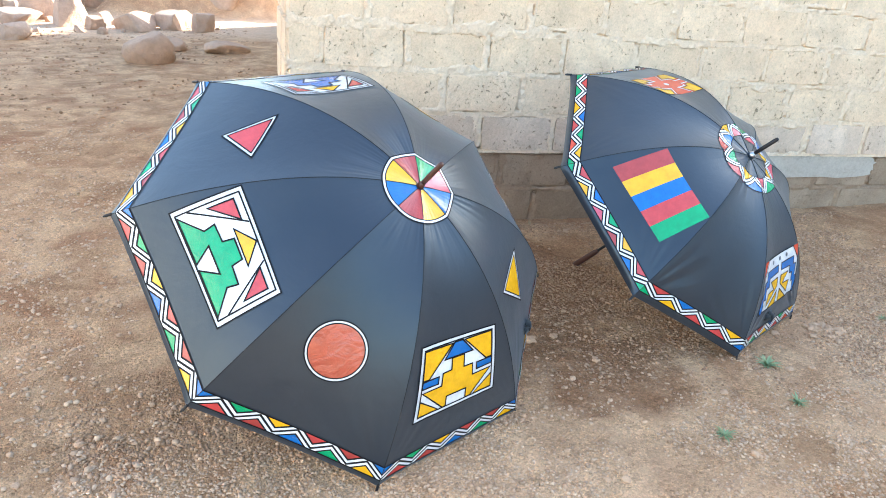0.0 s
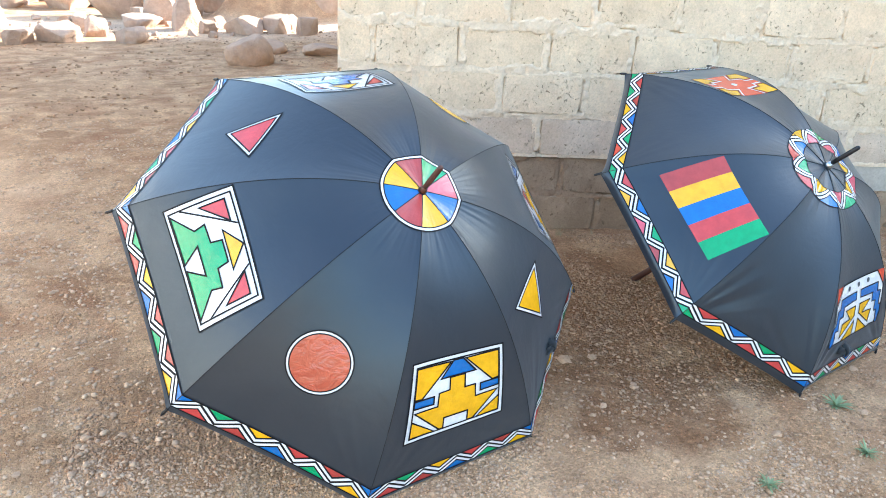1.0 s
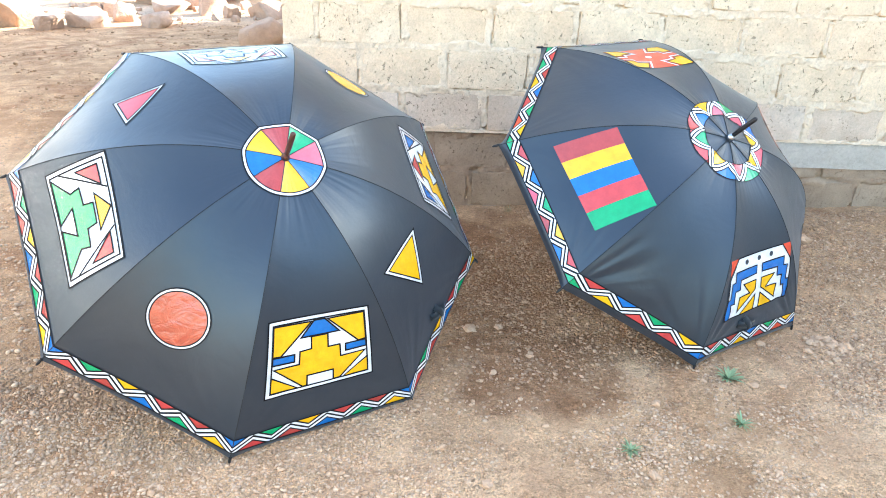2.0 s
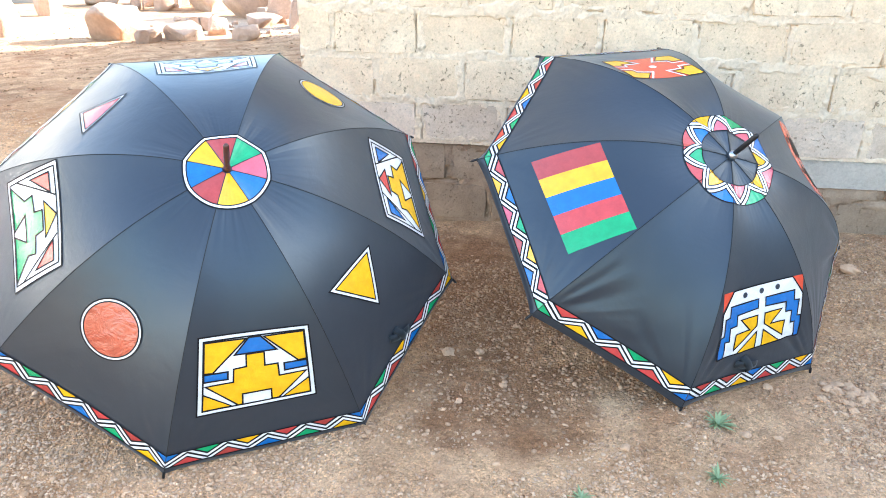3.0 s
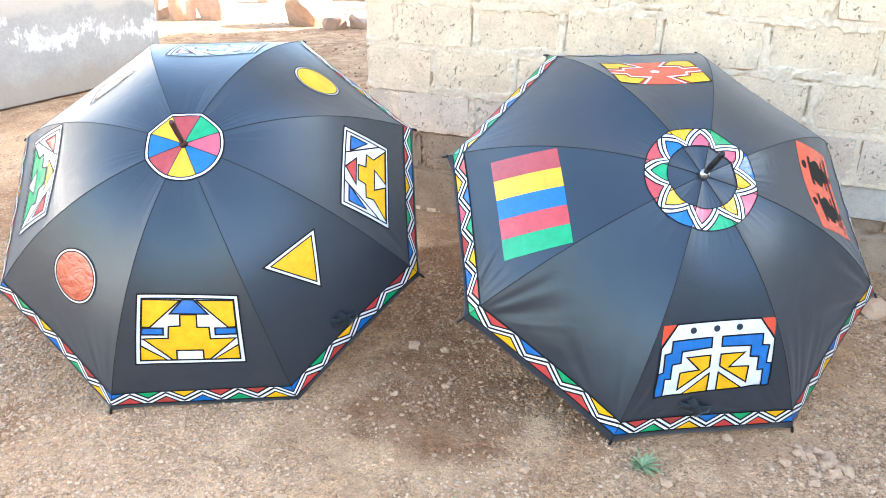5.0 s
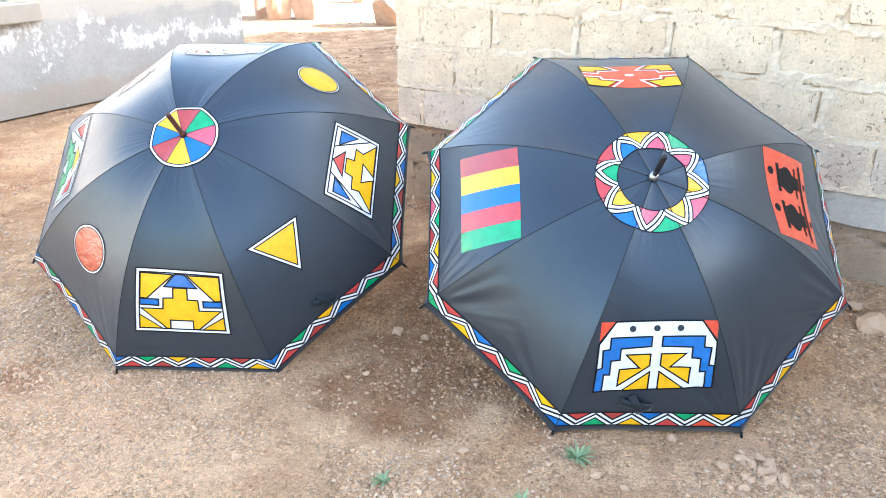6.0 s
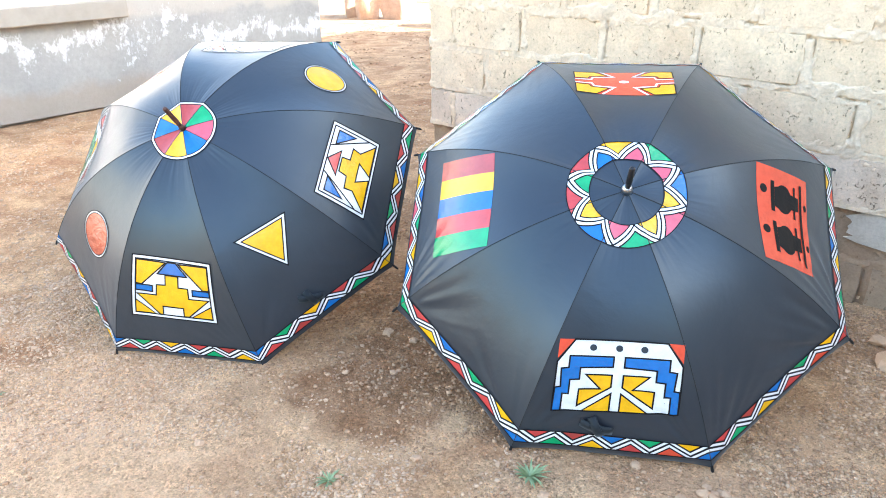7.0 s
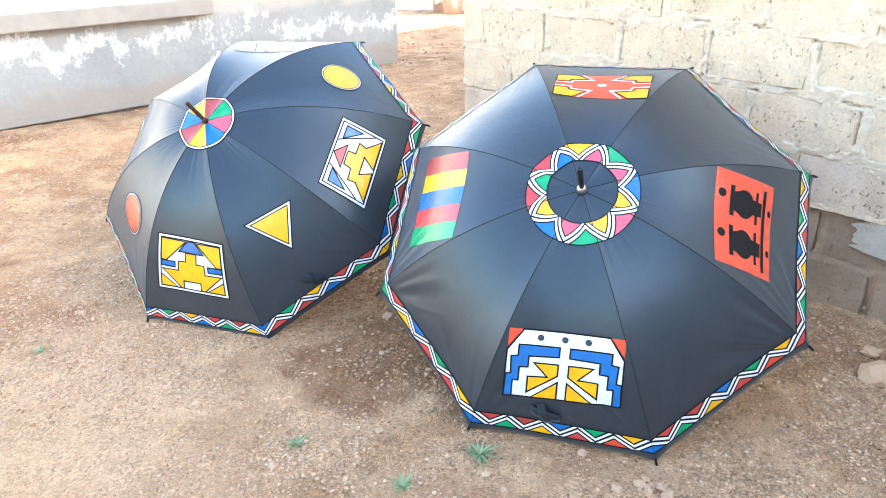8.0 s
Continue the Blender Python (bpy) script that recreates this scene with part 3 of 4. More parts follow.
# ---- rendered house ----
def build_house():
    hx, north, south, top = -4.84, 3.97, -6.5, 2.7
    y0, y1, z0, z1 = -0.75, 1.52, 0.752, 1.75
    house = tagged(new("house"), "grey rendered house with flaking white limewash near the ground", "house")
    house.location = (hx, 0, -0.2)
    t = 0.22
    for lo, hi in (((-t, south, 0.05), (0, north, z0 + 0.2)), ((-t, south, -0.3), (-0.05, north - 0.02, 0.05)), ((-t, south, z1 + 0.2), (0, north, top)), ((-t, y1, z0 + 0.2), (0, north, z1 + 0.2)), ((-t, south, z0 + 0.2), (0, y0, z1 + 0.2)),
                   ((-5.0, north - t, -0.3), (-t, north, top)), ((-5.0, south, -0.3), (-t, south + t, top)), ((-5.0 - t, south, -0.3), (-5.0, north, top))):
        bm = bmesh.new()
        box(bm, lo, hi)
        part("wall", bm, RENDER, house)
    bm = bmesh.new()
    box(bm, (-5.3, south - 0.1, top), (0.02, north + 0.05, top + 0.08))
    part("roof", bm, ROOFING, house, "flat sheet roof")
    bm = bmesh.new()
    box(bm, (-0.16, y0 - 0.16, 0.795), (0.10, y1 + 0.2, 0.945), 0.012)
    part("sill", bm, SILL, house, "pale painted concrete window sill")
    win = new("window")
    win.parent = house
    zf0, zf1 = 0.945, z1 + 0.2
    frames = bmesh.new()
    box(frames, (-0.13, y0, zf0), (-0.09, y1, zf0 + 0.045), 0.004)
    box(frames, (-0.13, y0, zf1 - 0.045), (-0.09, y1, zf1), 0.004)
    for y in (y0 + 0.022, (2 * y0 + y1) / 3, (y0 + 2 * y1) / 3, y1 - 0.022):
        box(frames, (-0.128, y - 0.022, zf0 + 0.045), (-0.092, y + 0.022, zf1 - 0.045), 0.004)
    part("window_frame", frames, FRAME_PAINT, win, "white painted steel window frame")
    third = (y1 - y0) / 3
    for i in range(3):
        bm = bmesh.new()
        box(bm, (-0.113, y0 + third * i + 0.03, zf0 + 0.04), (-0.107, y0 + third * (i + 1) - 0.03, zf1 - 0.04))
        part("pane", bm, GLASS, win).visible_shadow = False
    # pale pleated sheet set behind the panes, which makes the window pale
    bm = bmesh.new()
    folds = [(-0.185 + 0.014 * math.sin(i * 0.9) + 0.006 * math.sin(i * 2.3), y0 + (y1 - y0) * i / 120) for i in range(121)]
    rows = [[bm.verts.new((x + dx, y, z)) for x, y in folds] for z, dx in ((zf0 - 0.03, 0.0), (zf1, 0.0), (zf1, -0.004), (zf0 - 0.03, -0.004))]
    for r0, r1 in zip(rows, rows[1:] + rows[:1]):
        for i in range(120):
            bm.faces.new((r0[i], r0[i + 1], r1[i + 1], r1[i]))
    bmesh.ops.recalc_face_normals(bm, faces=bm.faces)
    smooth(part("curtain", bm, PANE_BACKING, win, "pale pinkish pleated sheet behind the panes"))
    bm = bmesh.new()
    box(bm, (-4.9, south + 0.3, -0.2), (-4.8, north - 0.3, top - 0.05))
    part("inner_wall", bm, DARK_ROOM, house)


build_house()


def build_far_wall():
    for x0, x1, y in ((-26.0, -11.4, 14.5), (-14.5, -6.2, 21.5)):
        bm = bmesh.new()
        box(bm, (x0, y, -1.0), (x1, y + 0.3, 2.4), 0.02)
        ob = part("boundary_wall", bm, RENDER, None)
        tagged(ob, "long grey rendered wall beyond the rocks", "wall", kind="structure")


build_far_wall()


def build_sun_blocker():
    """Unseen wall, added to shade the southern yard and block low eastern sky."""
    bm = bmesh.new()
    box(bm, (6.5, -13.0, -0.4), (6.7, FACE - 0.02, 3.0), 0.015)
    tagged(part("wall_east", bm, RENDER, None), "unseen grey rendered wall added to block low sun and sky", "wall", kind="structure")


build_sun_blocker()


# ---- boulders ----
def boulder_mesh(seed, material, facets=9):
    """A weathered, blocky rock one metre across, standing on its flat base."""
    rs = np.random.RandomState(seed)
    bm = bmesh.new()
    bmesh.ops.create_icosphere(bm, subdivisions=4, radius=0.5)
    cuts = [(Vector((*rs.normal(size=2), rs.normal() * 0.55)).normalized(), rs.uniform(0.22, 0.36)) for _ in range(facets)] + [(Vector((rs.normal() * 0.25, rs.normal() * 0.25, 1)).normalized(), rs.uniform(0.26, 0.36))]
    off = Vector(rs.uniform(0, 50, 3))
    for v in bm.verts:
        for n, d in cuts:
            over = v.co.dot(n) - d
            if over > 0:
                v.co -= n * over
        v.co *= 1 + 0.07 * noise.noise(v.co * 2.0 + off) + 0.06 * noise.noise(v.co * 5 + off) + 0.03 * noise.noise(v.co * 13 + off)
        v.co.z = max(v.co.z, -0.26)
    lo = [min(v.co[i] for v in bm.verts) for i in range(3)]
    hi = [max(v.co[i] for v in bm.verts) for i in range(3)]
    for v in bm.verts:
        v.co = Vector([(v.co[i] - (lo[i] + hi[i]) / 2) / (hi[i] - lo[i]) for i in range(2)] + [(v.co.z - lo[2]) / (hi[2] - lo[2])])
    return as_mesh("boulder", bm, material, True)


BOULDERS = [boulder_mesh(200 + i, ROCK) for i in range(10)]
BURIED = [boulder_mesh(230 + i, BROWN_ROCK, 2) for i in range(3)]
# x, y, width, height of the rocks along the edge of the yard
EDGE_ROCKS = [(-5.85, 7.97, 0.78, 0.48), (-5.12, 7.68, 0.36, 0.19), (-4.70, 7.90, 0.56, 0.25), (-5.05, 9.10, 0.28, 0.20), (-4.84, 9.12, 0.25, 0.26), (-4.45, 8.50, 0.31, 0.28),
              (-3.80, 8.00, 0.46, 0.19), (-4.20, 9.70, 0.64, 0.18), (-4.03, 10.30, 0.62, 0.42), (-3.43, 9.35, 0.58, 0.48), (-3.02, 9.02, 0.26, 0.18), (-2.50, 9.00, 0.64, 0.26),
              (-1.96, 9.83, 0.40, 0.22), (-2.06, 9.20, 0.42, 0.26), (-1.60, 9.10, 0.36, 0.25), (-8.40, 8.05, 0.40, 0.50), (-7.98, 8.35, 0.66, 0.60), (-9.00, 8.30, 0.45, 0.40)]
SHADE_ROCKS = [(-2.02, 6.25, 0.52, 0.30), (-1.88, 7.20, 0.38, 0.14), (-1.22, 6.95, 0.52, 0.12)]
BACK_ROCKS = [(-4.98, 11.10, 1.02, 0.66), (-4.00, 11.40, 0.80, 0.78), (-6.34, 12.62, 0.94, 0.34), (-6.00, 13.40, 0.94, 0.75), (-2.52, 11.50, 1.00, 0.55), (-9.20, 11.55, 0.48, 0.46),
              (-9.55, 13.95, 0.75, 0.32), (-8.34, 13.85, 0.55, 0.45), (-7.44, 12.75, 0.62, 0.48), (-7.52, 13.30, 0.45, 0.55), (-8.05, 14.30, 0.62, 0.80), (-7.70, 14.10, 0.55, 0.85),
              (-8.60, 14.60, 0.70, 0.95), (-7.95, 14.90, 0.75, 1.10), (-7.30, 14.60, 0.60, 0.70), (-8.08, 12.90, 0.30, 0.25), (-6.70, 14.80, 0.60, 0.42), (-8.25, 16.80, 0.52, 0.26),
              (-3.45, 12.10, 0.55, 0.40), (-4.50, 10.75, 0.30, 0.22), (-1.40, 11.20, 0.80, 0.50), (-0.60, 12.20, 0.70, 0.50), (-3.10, 10.30, 0.22, 0.14), (-10.20, 16.40, 0.80, 0.60)]


def build_boulders():
    rs = np.random.RandomState(77)
    rubble = [(rs.uniform(-6.4, -1.4), rs.uniform(8.4, 11.5)) for _ in range(46)]
    rubble = [(x, y, w, w * 0.6) for (x, y), w in zip(rubble, rs.uniform(0.05, 0.16, 46))]
    for spots, label in ((EDGE_ROCKS, "weathered tan sandstone boulder at the edge of the yard"), (SHADE_ROCKS, "half-buried dusty brown rock on the shaded yard"),
                         (BACK_ROCKS, "large weathered sandstone boulder on the far bank"), (rubble, "small tan rock among the boulders")):
        for x, y, w, h in spots:
            ob = new("boulder", BURIED[rs.randint(3)] if spots is SHADE_ROCKS else BOULDERS[rs.randint(10)])
            ob.matrix_world = pose(x, y + w * 0.4, float(lie(x, y)) - 0.12 * h, rs.uniform(-5, 5), rs.uniform(-5, 5), rs.uniform(0, 360)) @ Matrix.Diagonal((w * 1.05, w * rs.uniform(0.9, 1.05), h * 1.16, 1))
            tagged(ob, label, "boulder", "boulders behind the yard")


build_boulders()


# ---- painted umbrellas ----
HALF = radians(22.5)
UP = Vector((0, 0, 1))


class Canopy:
    """Eight taut gores between curved ribs; the apex is the origin and the axis points along +z."""

    def __init__(self, radius, depth, power, turn, seed, crease, tight, hem, curl):
        self.R, self.D, self.p, self.turn, self.seed, self.crease = radius, depth, power, turn, seed, crease
        self.tight, self.hem, self.curl = tight, hem, curl
        self.rr = np.linspace(0, radius, 300)
        hh = depth * (self.rr / radius) ** power
        self.ss = np.r_[0, np.cumsum(np.hypot(np.diff(self.rr) * math.cos(HALF), np.diff(hh)))]
        self.L = float(self.ss[-1])
        self.tip_reach = radius * math.sin(HALF)

    def r(self, s):
        return float(np.interp(s, self.ss, self.rr))

    def s(self, r):
        return float(np.interp(r, self.rr, self.ss))

    def reach(self, s):
        """Half the width of a gore at that length from the apex."""
        return self.r(s) * math.sin(HALF)

    def at(self, k, u, s, off=0.0):
        r = self.r(s)
        a = radians(self.turn - 112.5 + 45 * k) + HALF
        em, et = Vector((math.cos(a), math.sin(a), 0)), Vector((-math.sin(a), math.cos(a), 0))
        dh = self.D * self.p / self.R * (max(r, 1e-4) / self.R) ** (self.p - 1)
        n = (em * dh + UP * math.cos(HALF)).normalized()
        um = max(r * math.sin(HALF), 1e-5)
        x = max(-1.0, min(1.0, u / um))
        t = s / self.L
        sag = 0.009 * (1 - x * x) * math.sin(math.pi * min(1, t) ** 0.8)
        q = Vector((u * 4.0 + k * 3.7 + self.seed, s * 2.2, self.seed * 1.3))
        folds = 0.005 * noise.noise(q) * (1 - x * x) * min(1, t * 3)
        wave = noise.noise((x * 4.2 + k * 9.3, t * 1.5, self.seed)) + 0.6 * noise.noise((x * 9.0 + k * 5.1, t * 2.0, self.seed + 7))
        pull = 0.0011 * wave * max(0.0, 1 - abs(t - 0.19) / 0.15) * min(1.0, t * 12) * min(1.0, (1 - abs(x)) * 5)
        tug = 0.0
        for side in (-1, 1):
            # creases that fan out from the rib tips
            du, ds = side * self.tip_reach - u, self.L - s
            far = math.hypot(du, ds)
            if 0.02 < far < 0.34:
                fan = math.atan2(ds, side * du + 1e-6)
                weight = self.tight.get((k + (side > 0)) % 8, 0.22)
                tug += self.crease * weight * (0.28 - abs(noise.noise((fan * 5.5, k * 5.1 + side * 2 + self.seed, 0.3)))) * min(1.0, (far - 0.02) / 0.09) * max(0.0, min(1.0, (ds - 0.062) / 0.05)) * (1 - far / 0.34) * min(1.0, (1 - abs(x)) * 6)
        # the loose hem curls under between the rib tips
        loose = max(0.0, s - (self.L - self.hem))
        curl = self.curl.get(k, 0.42) * loose * loose / self.hem * (1 - x**6)
        return em * (r * math.cos(HALF)) + et * u - UP * (self.D * (r / self.R) ** self.p) + n * (off - sag + folds + pull + tug - curl)


def mitred(line, d, closed):
    """The line moved sideways by d, with mitred corners."""
    pts = [Vector((*p, 0)) for p in line]
    n, out = len(pts), []
    for i, p in enumerate(pts):
        before = pts[i - 1] if closed or i else None
        after = pts[(i + 1) % n] if closed or i < n - 1 else None
        dirs = [v.normalized() for v in ((p - before) if before is not None else None, (after - p) if after is not None else None) if v is not None and v.length > 1e-9]
        norms = [Vector((-v.y, v.x, 0)) for v in dirs]
        m = sum(norms, Vector())
        m = m.normalized() if m.length > 1e-6 else norms[0]
        out.append(p + m * d / max(0.42, m.dot(norms[0])))
    return [(p.x, p.y) for p in out]


def stroke(line, width, closed=True, shift=0.0):
    """A line of paint as quads."""
    a, b = mitred(line, shift - width / 2, closed), mitred(line, shift + width / 2, closed)
    n = len(line)
    return [[a[i], a[(i + 1) % n], b[(i + 1) % n], b[i]] for i in range(n if closed else n - 1)]


def disc(u, s, ru, rs_, n=36):
    return [(u + ru * math.cos(2 * math.pi * i / n), s + rs_ * math.sin(2 * math.pi * i / n)) for i in range(n)]


def painted(name, can, k, parent, polys, material, off, label="", hat=False, band=None, bend=None):
    """Flat outlines (across, along) laid onto gore k. hat: across runs from -1 to 1 between the ribs.
    band cuts them to a stretch along the gore; bend(across, along) then curves that stretch."""
    bm = bmesh.new()
    for poly in polys:
        area = sum(p[0] * q[1] - q[0] * p[1] for p, q in zip(poly, poly[1:] + poly[:1]))
        vs = [bm.verts.new((p[0], p[1], 0)) for p in (poly if area < 0 else poly[::-1])]
        bm.faces.new(vs)
    if hat:
        for x in (-1, 1):
            bmesh.ops.bisect_plane(bm, geom=bm.verts[:] + bm.edges[:] + bm.faces[:], dist=1e-6, plane_co=(x, 0, 0), plane_no=(x, 0, 0), clear_outer=True)
    if band:
        for edge, way in zip(band, (-1, 1)):
            bmesh.ops.bisect_plane(bm, geom=bm.verts[:] + bm.edges[:] + bm.faces[:], dist=1e-6, plane_co=(0, edge, 0), plane_no=(0, way, 0), clear_outer=True)
    bmesh.ops.triangulate(bm, faces=bm.faces[:])
    s0, s1 = min(v.co.y for v in bm.verts), max(v.co.y for v in bm.verts)
    step = 0.013 if hat else 0.0095
    for s in np.arange(math.floor(s0 / step) * step, s1, step):
        if s > s0 + 1e-4:
            bmesh.ops.bisect_plane(bm, geom=bm.verts[:] + bm.edges[:] + bm.faces[:], dist=1e-6, plane_co=(0, float(s), 0), plane_no=(0, 1, 0))
    u0, u1 = min(v.co.x for v in bm.verts), max(v.co.x for v in bm.verts)
    grid = 0.05 if hat else 0.0095
    for u in np.arange(math.floor(u0 / grid) * grid, u1, grid):
        if u > u0 + 1e-4:
            bmesh.ops.bisect_plane(bm, geom=bm.verts[:] + bm.edges[:] + bm.faces[:], dist=1e-6, plane_co=(float(u), 0, 0), plane_no=(1, 0, 0))
    for v in bm.verts:
        u, s = v.co.x, v.co.y
        s = bend(u, s) if bend else s
        v.co = can.at(k, u * can.reach(s) if hat else u, s, off)
    return smooth(part(name, bm, material, parent, label))


class Field:
    """A four-sided painted field on a gore: x from -1 to 1 across, y from 0 at the hem side to 1 at the crown side."""

    def __init__(self, can, k, parent, hem_left, hem_right, crown_right, crown_left):
        self.can, self.k, self.parent = can, k, parent
        self.corners = [(u, can.s(r)) for u, r in (hem_left, hem_right, crown_right, crown_left)]

    def map(self, poly):
        out = []
        for x, y in poly:
            a, c = (x + 1) / 2, self.corners
            weights = ((1 - a) * (1 - y), a * (1 - y), a * y, (1 - a) * y)
            out.append((sum(w * q[0] for w, q in zip(weights, c)), sum(w * q[1] for w, q in zip(weights, c))))
        return out

    def fill(self, name, polys, material, layer=1, label=""):
        for p in polys:
            painted(name, self.can, self.k, self.parent, [self.map(p)], material, 0.0009 + 0.0005 * layer, label)

    def lines(self, polys, width=0.0042, layer=2, material=None, name="outline", closed=True, label=""):
        for i, p in enumerate(polys):
            painted(name, self.can, self.k, self.parent, stroke(self.map(p), width, closed), material or BLACK, 0.0009 + 0.0005 * layer + 0.00004 * i, label)

    def spot(self, x, y):
        return self.map([(x, y)])[0]


EDGE = [(-1, 0), (1, 0), (1, 1), (-1, 1)]
INSET = [(-0.91, 0.055), (0.91, 0.055), (0.91, 0.945), (-0.91, 0.945)]


def mirrored(poly):
    return [(-x, y) for x, y in poly[::-1]]


def stepped_motif(can, k, parent, body, tip, corners, *frame_at):
    """White field with a stepped figure, a triangle above it and two corner triangles."""
    f = Field(can, k, parent, *frame_at)
    figure = [(-0.86, 0.07), (-0.50, 0.34), (-0.54, 0.50), (-0.22, 0.51), (-0.19, 0.67), (0.19, 0.67), (0.22, 0.51), (0.54, 0.50), (0.50, 0.34), (0.86, 0.07),
              (0.05, 0.07), (0.25, 0.32), (-0.25, 0.32), (-0.05, 0.07)]
    notch = [(0.0, 0.10), (0.23, 0.31), (-0.23, 0.31)]
    top = [(-0.34, 0.71), (0.34, 0.71), (0.0, 0.93)]
    cor = [(0.83, 0.49), (0.83, 0.85), (0.44, 0.85)]
    f.fill("motif_field", [EDGE], WHITE, 0, "white painted field")
    f.fill("figure", [figure], body, 1)
    f.fill("triangle", [top], tip, 1)
    f.fill("corner_triangle", [cor, mirrored(cor)], corners, 1)
    f.lines([EDGE], 0.004, 2)
    f.lines([INSET, figure, top, cor, mirrored(cor)], 0.0042, 3)
    slash = [(0.90, 0.22), (0.36, 0.93)]
    f.lines([slash, mirrored(slash)], 0.0042, 2, closed=False)


def arrow_motif(can, k, parent):
    """White-framed field with a yellow stepped figure, blue bars and blue tip."""
    f = Field(can, k, parent, (-0.167, 0.593), (0.138, 0.598), (0.136, 0.435), (-0.132, 0.421))
    body = [(-0.17, 0.72), (0.15, 0.72), (0.15, 0.54), (0.38, 0.54), (0.39, 0.37), (0.87, 0.38), (0.36, 0.06), (0.24, 0.06), (0.24, 0.20), (-0.25, 0.20), (-0.25, 0.06), (-0.33, 0.06),
            (-0.87, 0.38), (-0.40, 0.38), (-0.39, 0.55), (-0.17, 0.56)]
    corner = [(-0.90, 0.93), (-0.16, 0.92), (-0.75, 0.54), (-0.90, 0.55)]
    foot = [(-0.91, 0.28), (-0.43, 0.06), (-0.91, 0.06)]
    bar = [(-0.90, 0.44), (-0.49, 0.43), (-0.49, 0.53), (-0.90, 0.535)]
    tip = [(-0.11, 0.93), (0.10, 0.93), (0.38, 0.73), (-0.37, 0.73)]
    f.fill("motif_field", [EDGE], WHITE, 0, "white painted field")
    f.fill("figure", [body], YELLOW, 1)
    f.fill("corner_patch", [corner, mirrored(corner), foot, mirrored(foot)], YELLOW, 1)
    f.fill("bar", [bar, mirrored(bar)], BLUE, 1)
    f.fill("tip", [tip], BLUE, 1)
    f.lines([EDGE], 0.004, 2)
    f.lines([INSET, body, corner, mirrored(corner), foot, mirrored(foot), bar, mirrored(bar), tip], 0.0042, 3)


def triangle_motif(can, k, parent, colour, left, right, tip):
    tri = [(u, can.s(r)) for u, r in (left, right, tip)]
    mid = (sum(q[0] for q in tri) / 3, sum(q[1] for q in tri) / 3)
    inner = [(mid[0] + (x - mid[0]) * 0.80, mid[1] + (y - mid[1]) * 0.80) for x, y in tri]
    painted("triangle_edge", can, k, parent, [tri], WHITE, 0.0009, "white painted edge")
    painted("triangle", can, k, parent, [inner], colour, 0.0014)
    painted("outline", can, k, parent, stroke(tri, 0.004), BLACK, 0.0019)
    painted("outline", can, k, parent, stroke(inner, 0.0035), BLACK, 0.0019)


def circle_motif(can, k, parent, colour, u, r, size):
    s = can.s(r)
    painted("circle_edge", can, k, parent, [disc(u, s, size, size)], WHITE, 0.0009, "white painted ring")
    painted("circle", can, k, parent, [disc(u, s, size * 0.9, size * 0.9)], colour, 0.0014)
    painted("outline", can, k, parent, stroke(disc(u, s, size, size), 0.0035), BLACK, 0.0019)
    painted("outline", can, k, parent, stroke(disc(u, s, size * 0.9, size * 0.9), 0.003), BLACK, 0.0019)


def flag_motif(can, k, parent):
    f = Field(can, k, parent, (-0.165, 0.550), (0.136, 0.544), (0.138, 0.372), (-0.138, 0.374))
    for i, m in enumerate((MAROON, YELLOW, BLUE, RED, GREEN)):
        a, b = -1 + 0.4 * i, -0.6 + 0.4 * i
        f.fill("stripe", [[(a, 0), (b, 0), (b, 1), (a, 1)]], m, 0)


def terrace_motif(can, k, parent):
    """White stepped field with blue terraces, yellow fans, scarlet corners and three dots."""
    f = Field(can, k, parent, (-0.156, 0.565), (0.152, 0.552), (0.152, 0.391), (-0.144, 0.397))
    outer = [(-0.74, 1.0), (0.74, 1.0), (1.0, 0.70), (1.0, 0.0), (-1.0, 0.0), (-1.0, 0.70)]
    corner = [(-1.0, 1.0), (-0.75, 1.0), (-1.0, 0.74)]
    blue = [(-0.80, 0.78), (-0.09, 0.78), (-0.09, 0.64), (-0.61, 0.62), (-0.61, 0.46), (-0.76, 0.45), (-0.76, 0.25), (-0.86, 0.25), (-0.86, 0.0), (-1.0, 0.0), (-0.99, 0.34), (-0.90, 0.35), (-0.92, 0.61), (-0.80, 0.62)]
    fan = [(-0.51, 0.53), (-0.09, 0.53), (-0.09, 0.36), (-0.60, 0.07), (-0.60, 0.32), (-0.26, 0.33)]
    fan2 = [(-0.08, 0.27), (-0.08, 0.0), (-0.52, 0.0)]
    f.fill("motif_field", [outer], WHITE, 0, "white painted field")
    f.fill("corner_patch", [corner, mirrored(corner)], SCARLET, 0)
    f.fill("terrace", [blue], BLUE, 1.6)
    f.fill("terrace", [mirrored(blue)], BLUE, 1.6)
    f.fill("fan", [fan, fan2], YELLOW, 1)
    f.fill("fan", [mirrored(fan), mirrored(fan2)], YELLOW, 1)
    f.lines([blue, mirrored(blue), fan, mirrored(fan), fan2, mirrored(fan2), outer], 0.004, 2.6)
    for x in (-0.44, -0.02, 0.38):
        painted("dot", can, k, parent, [disc(*f.spot(x, 0.895), 0.0085, 0.0085, 20)], CLOTH, 0.0016)


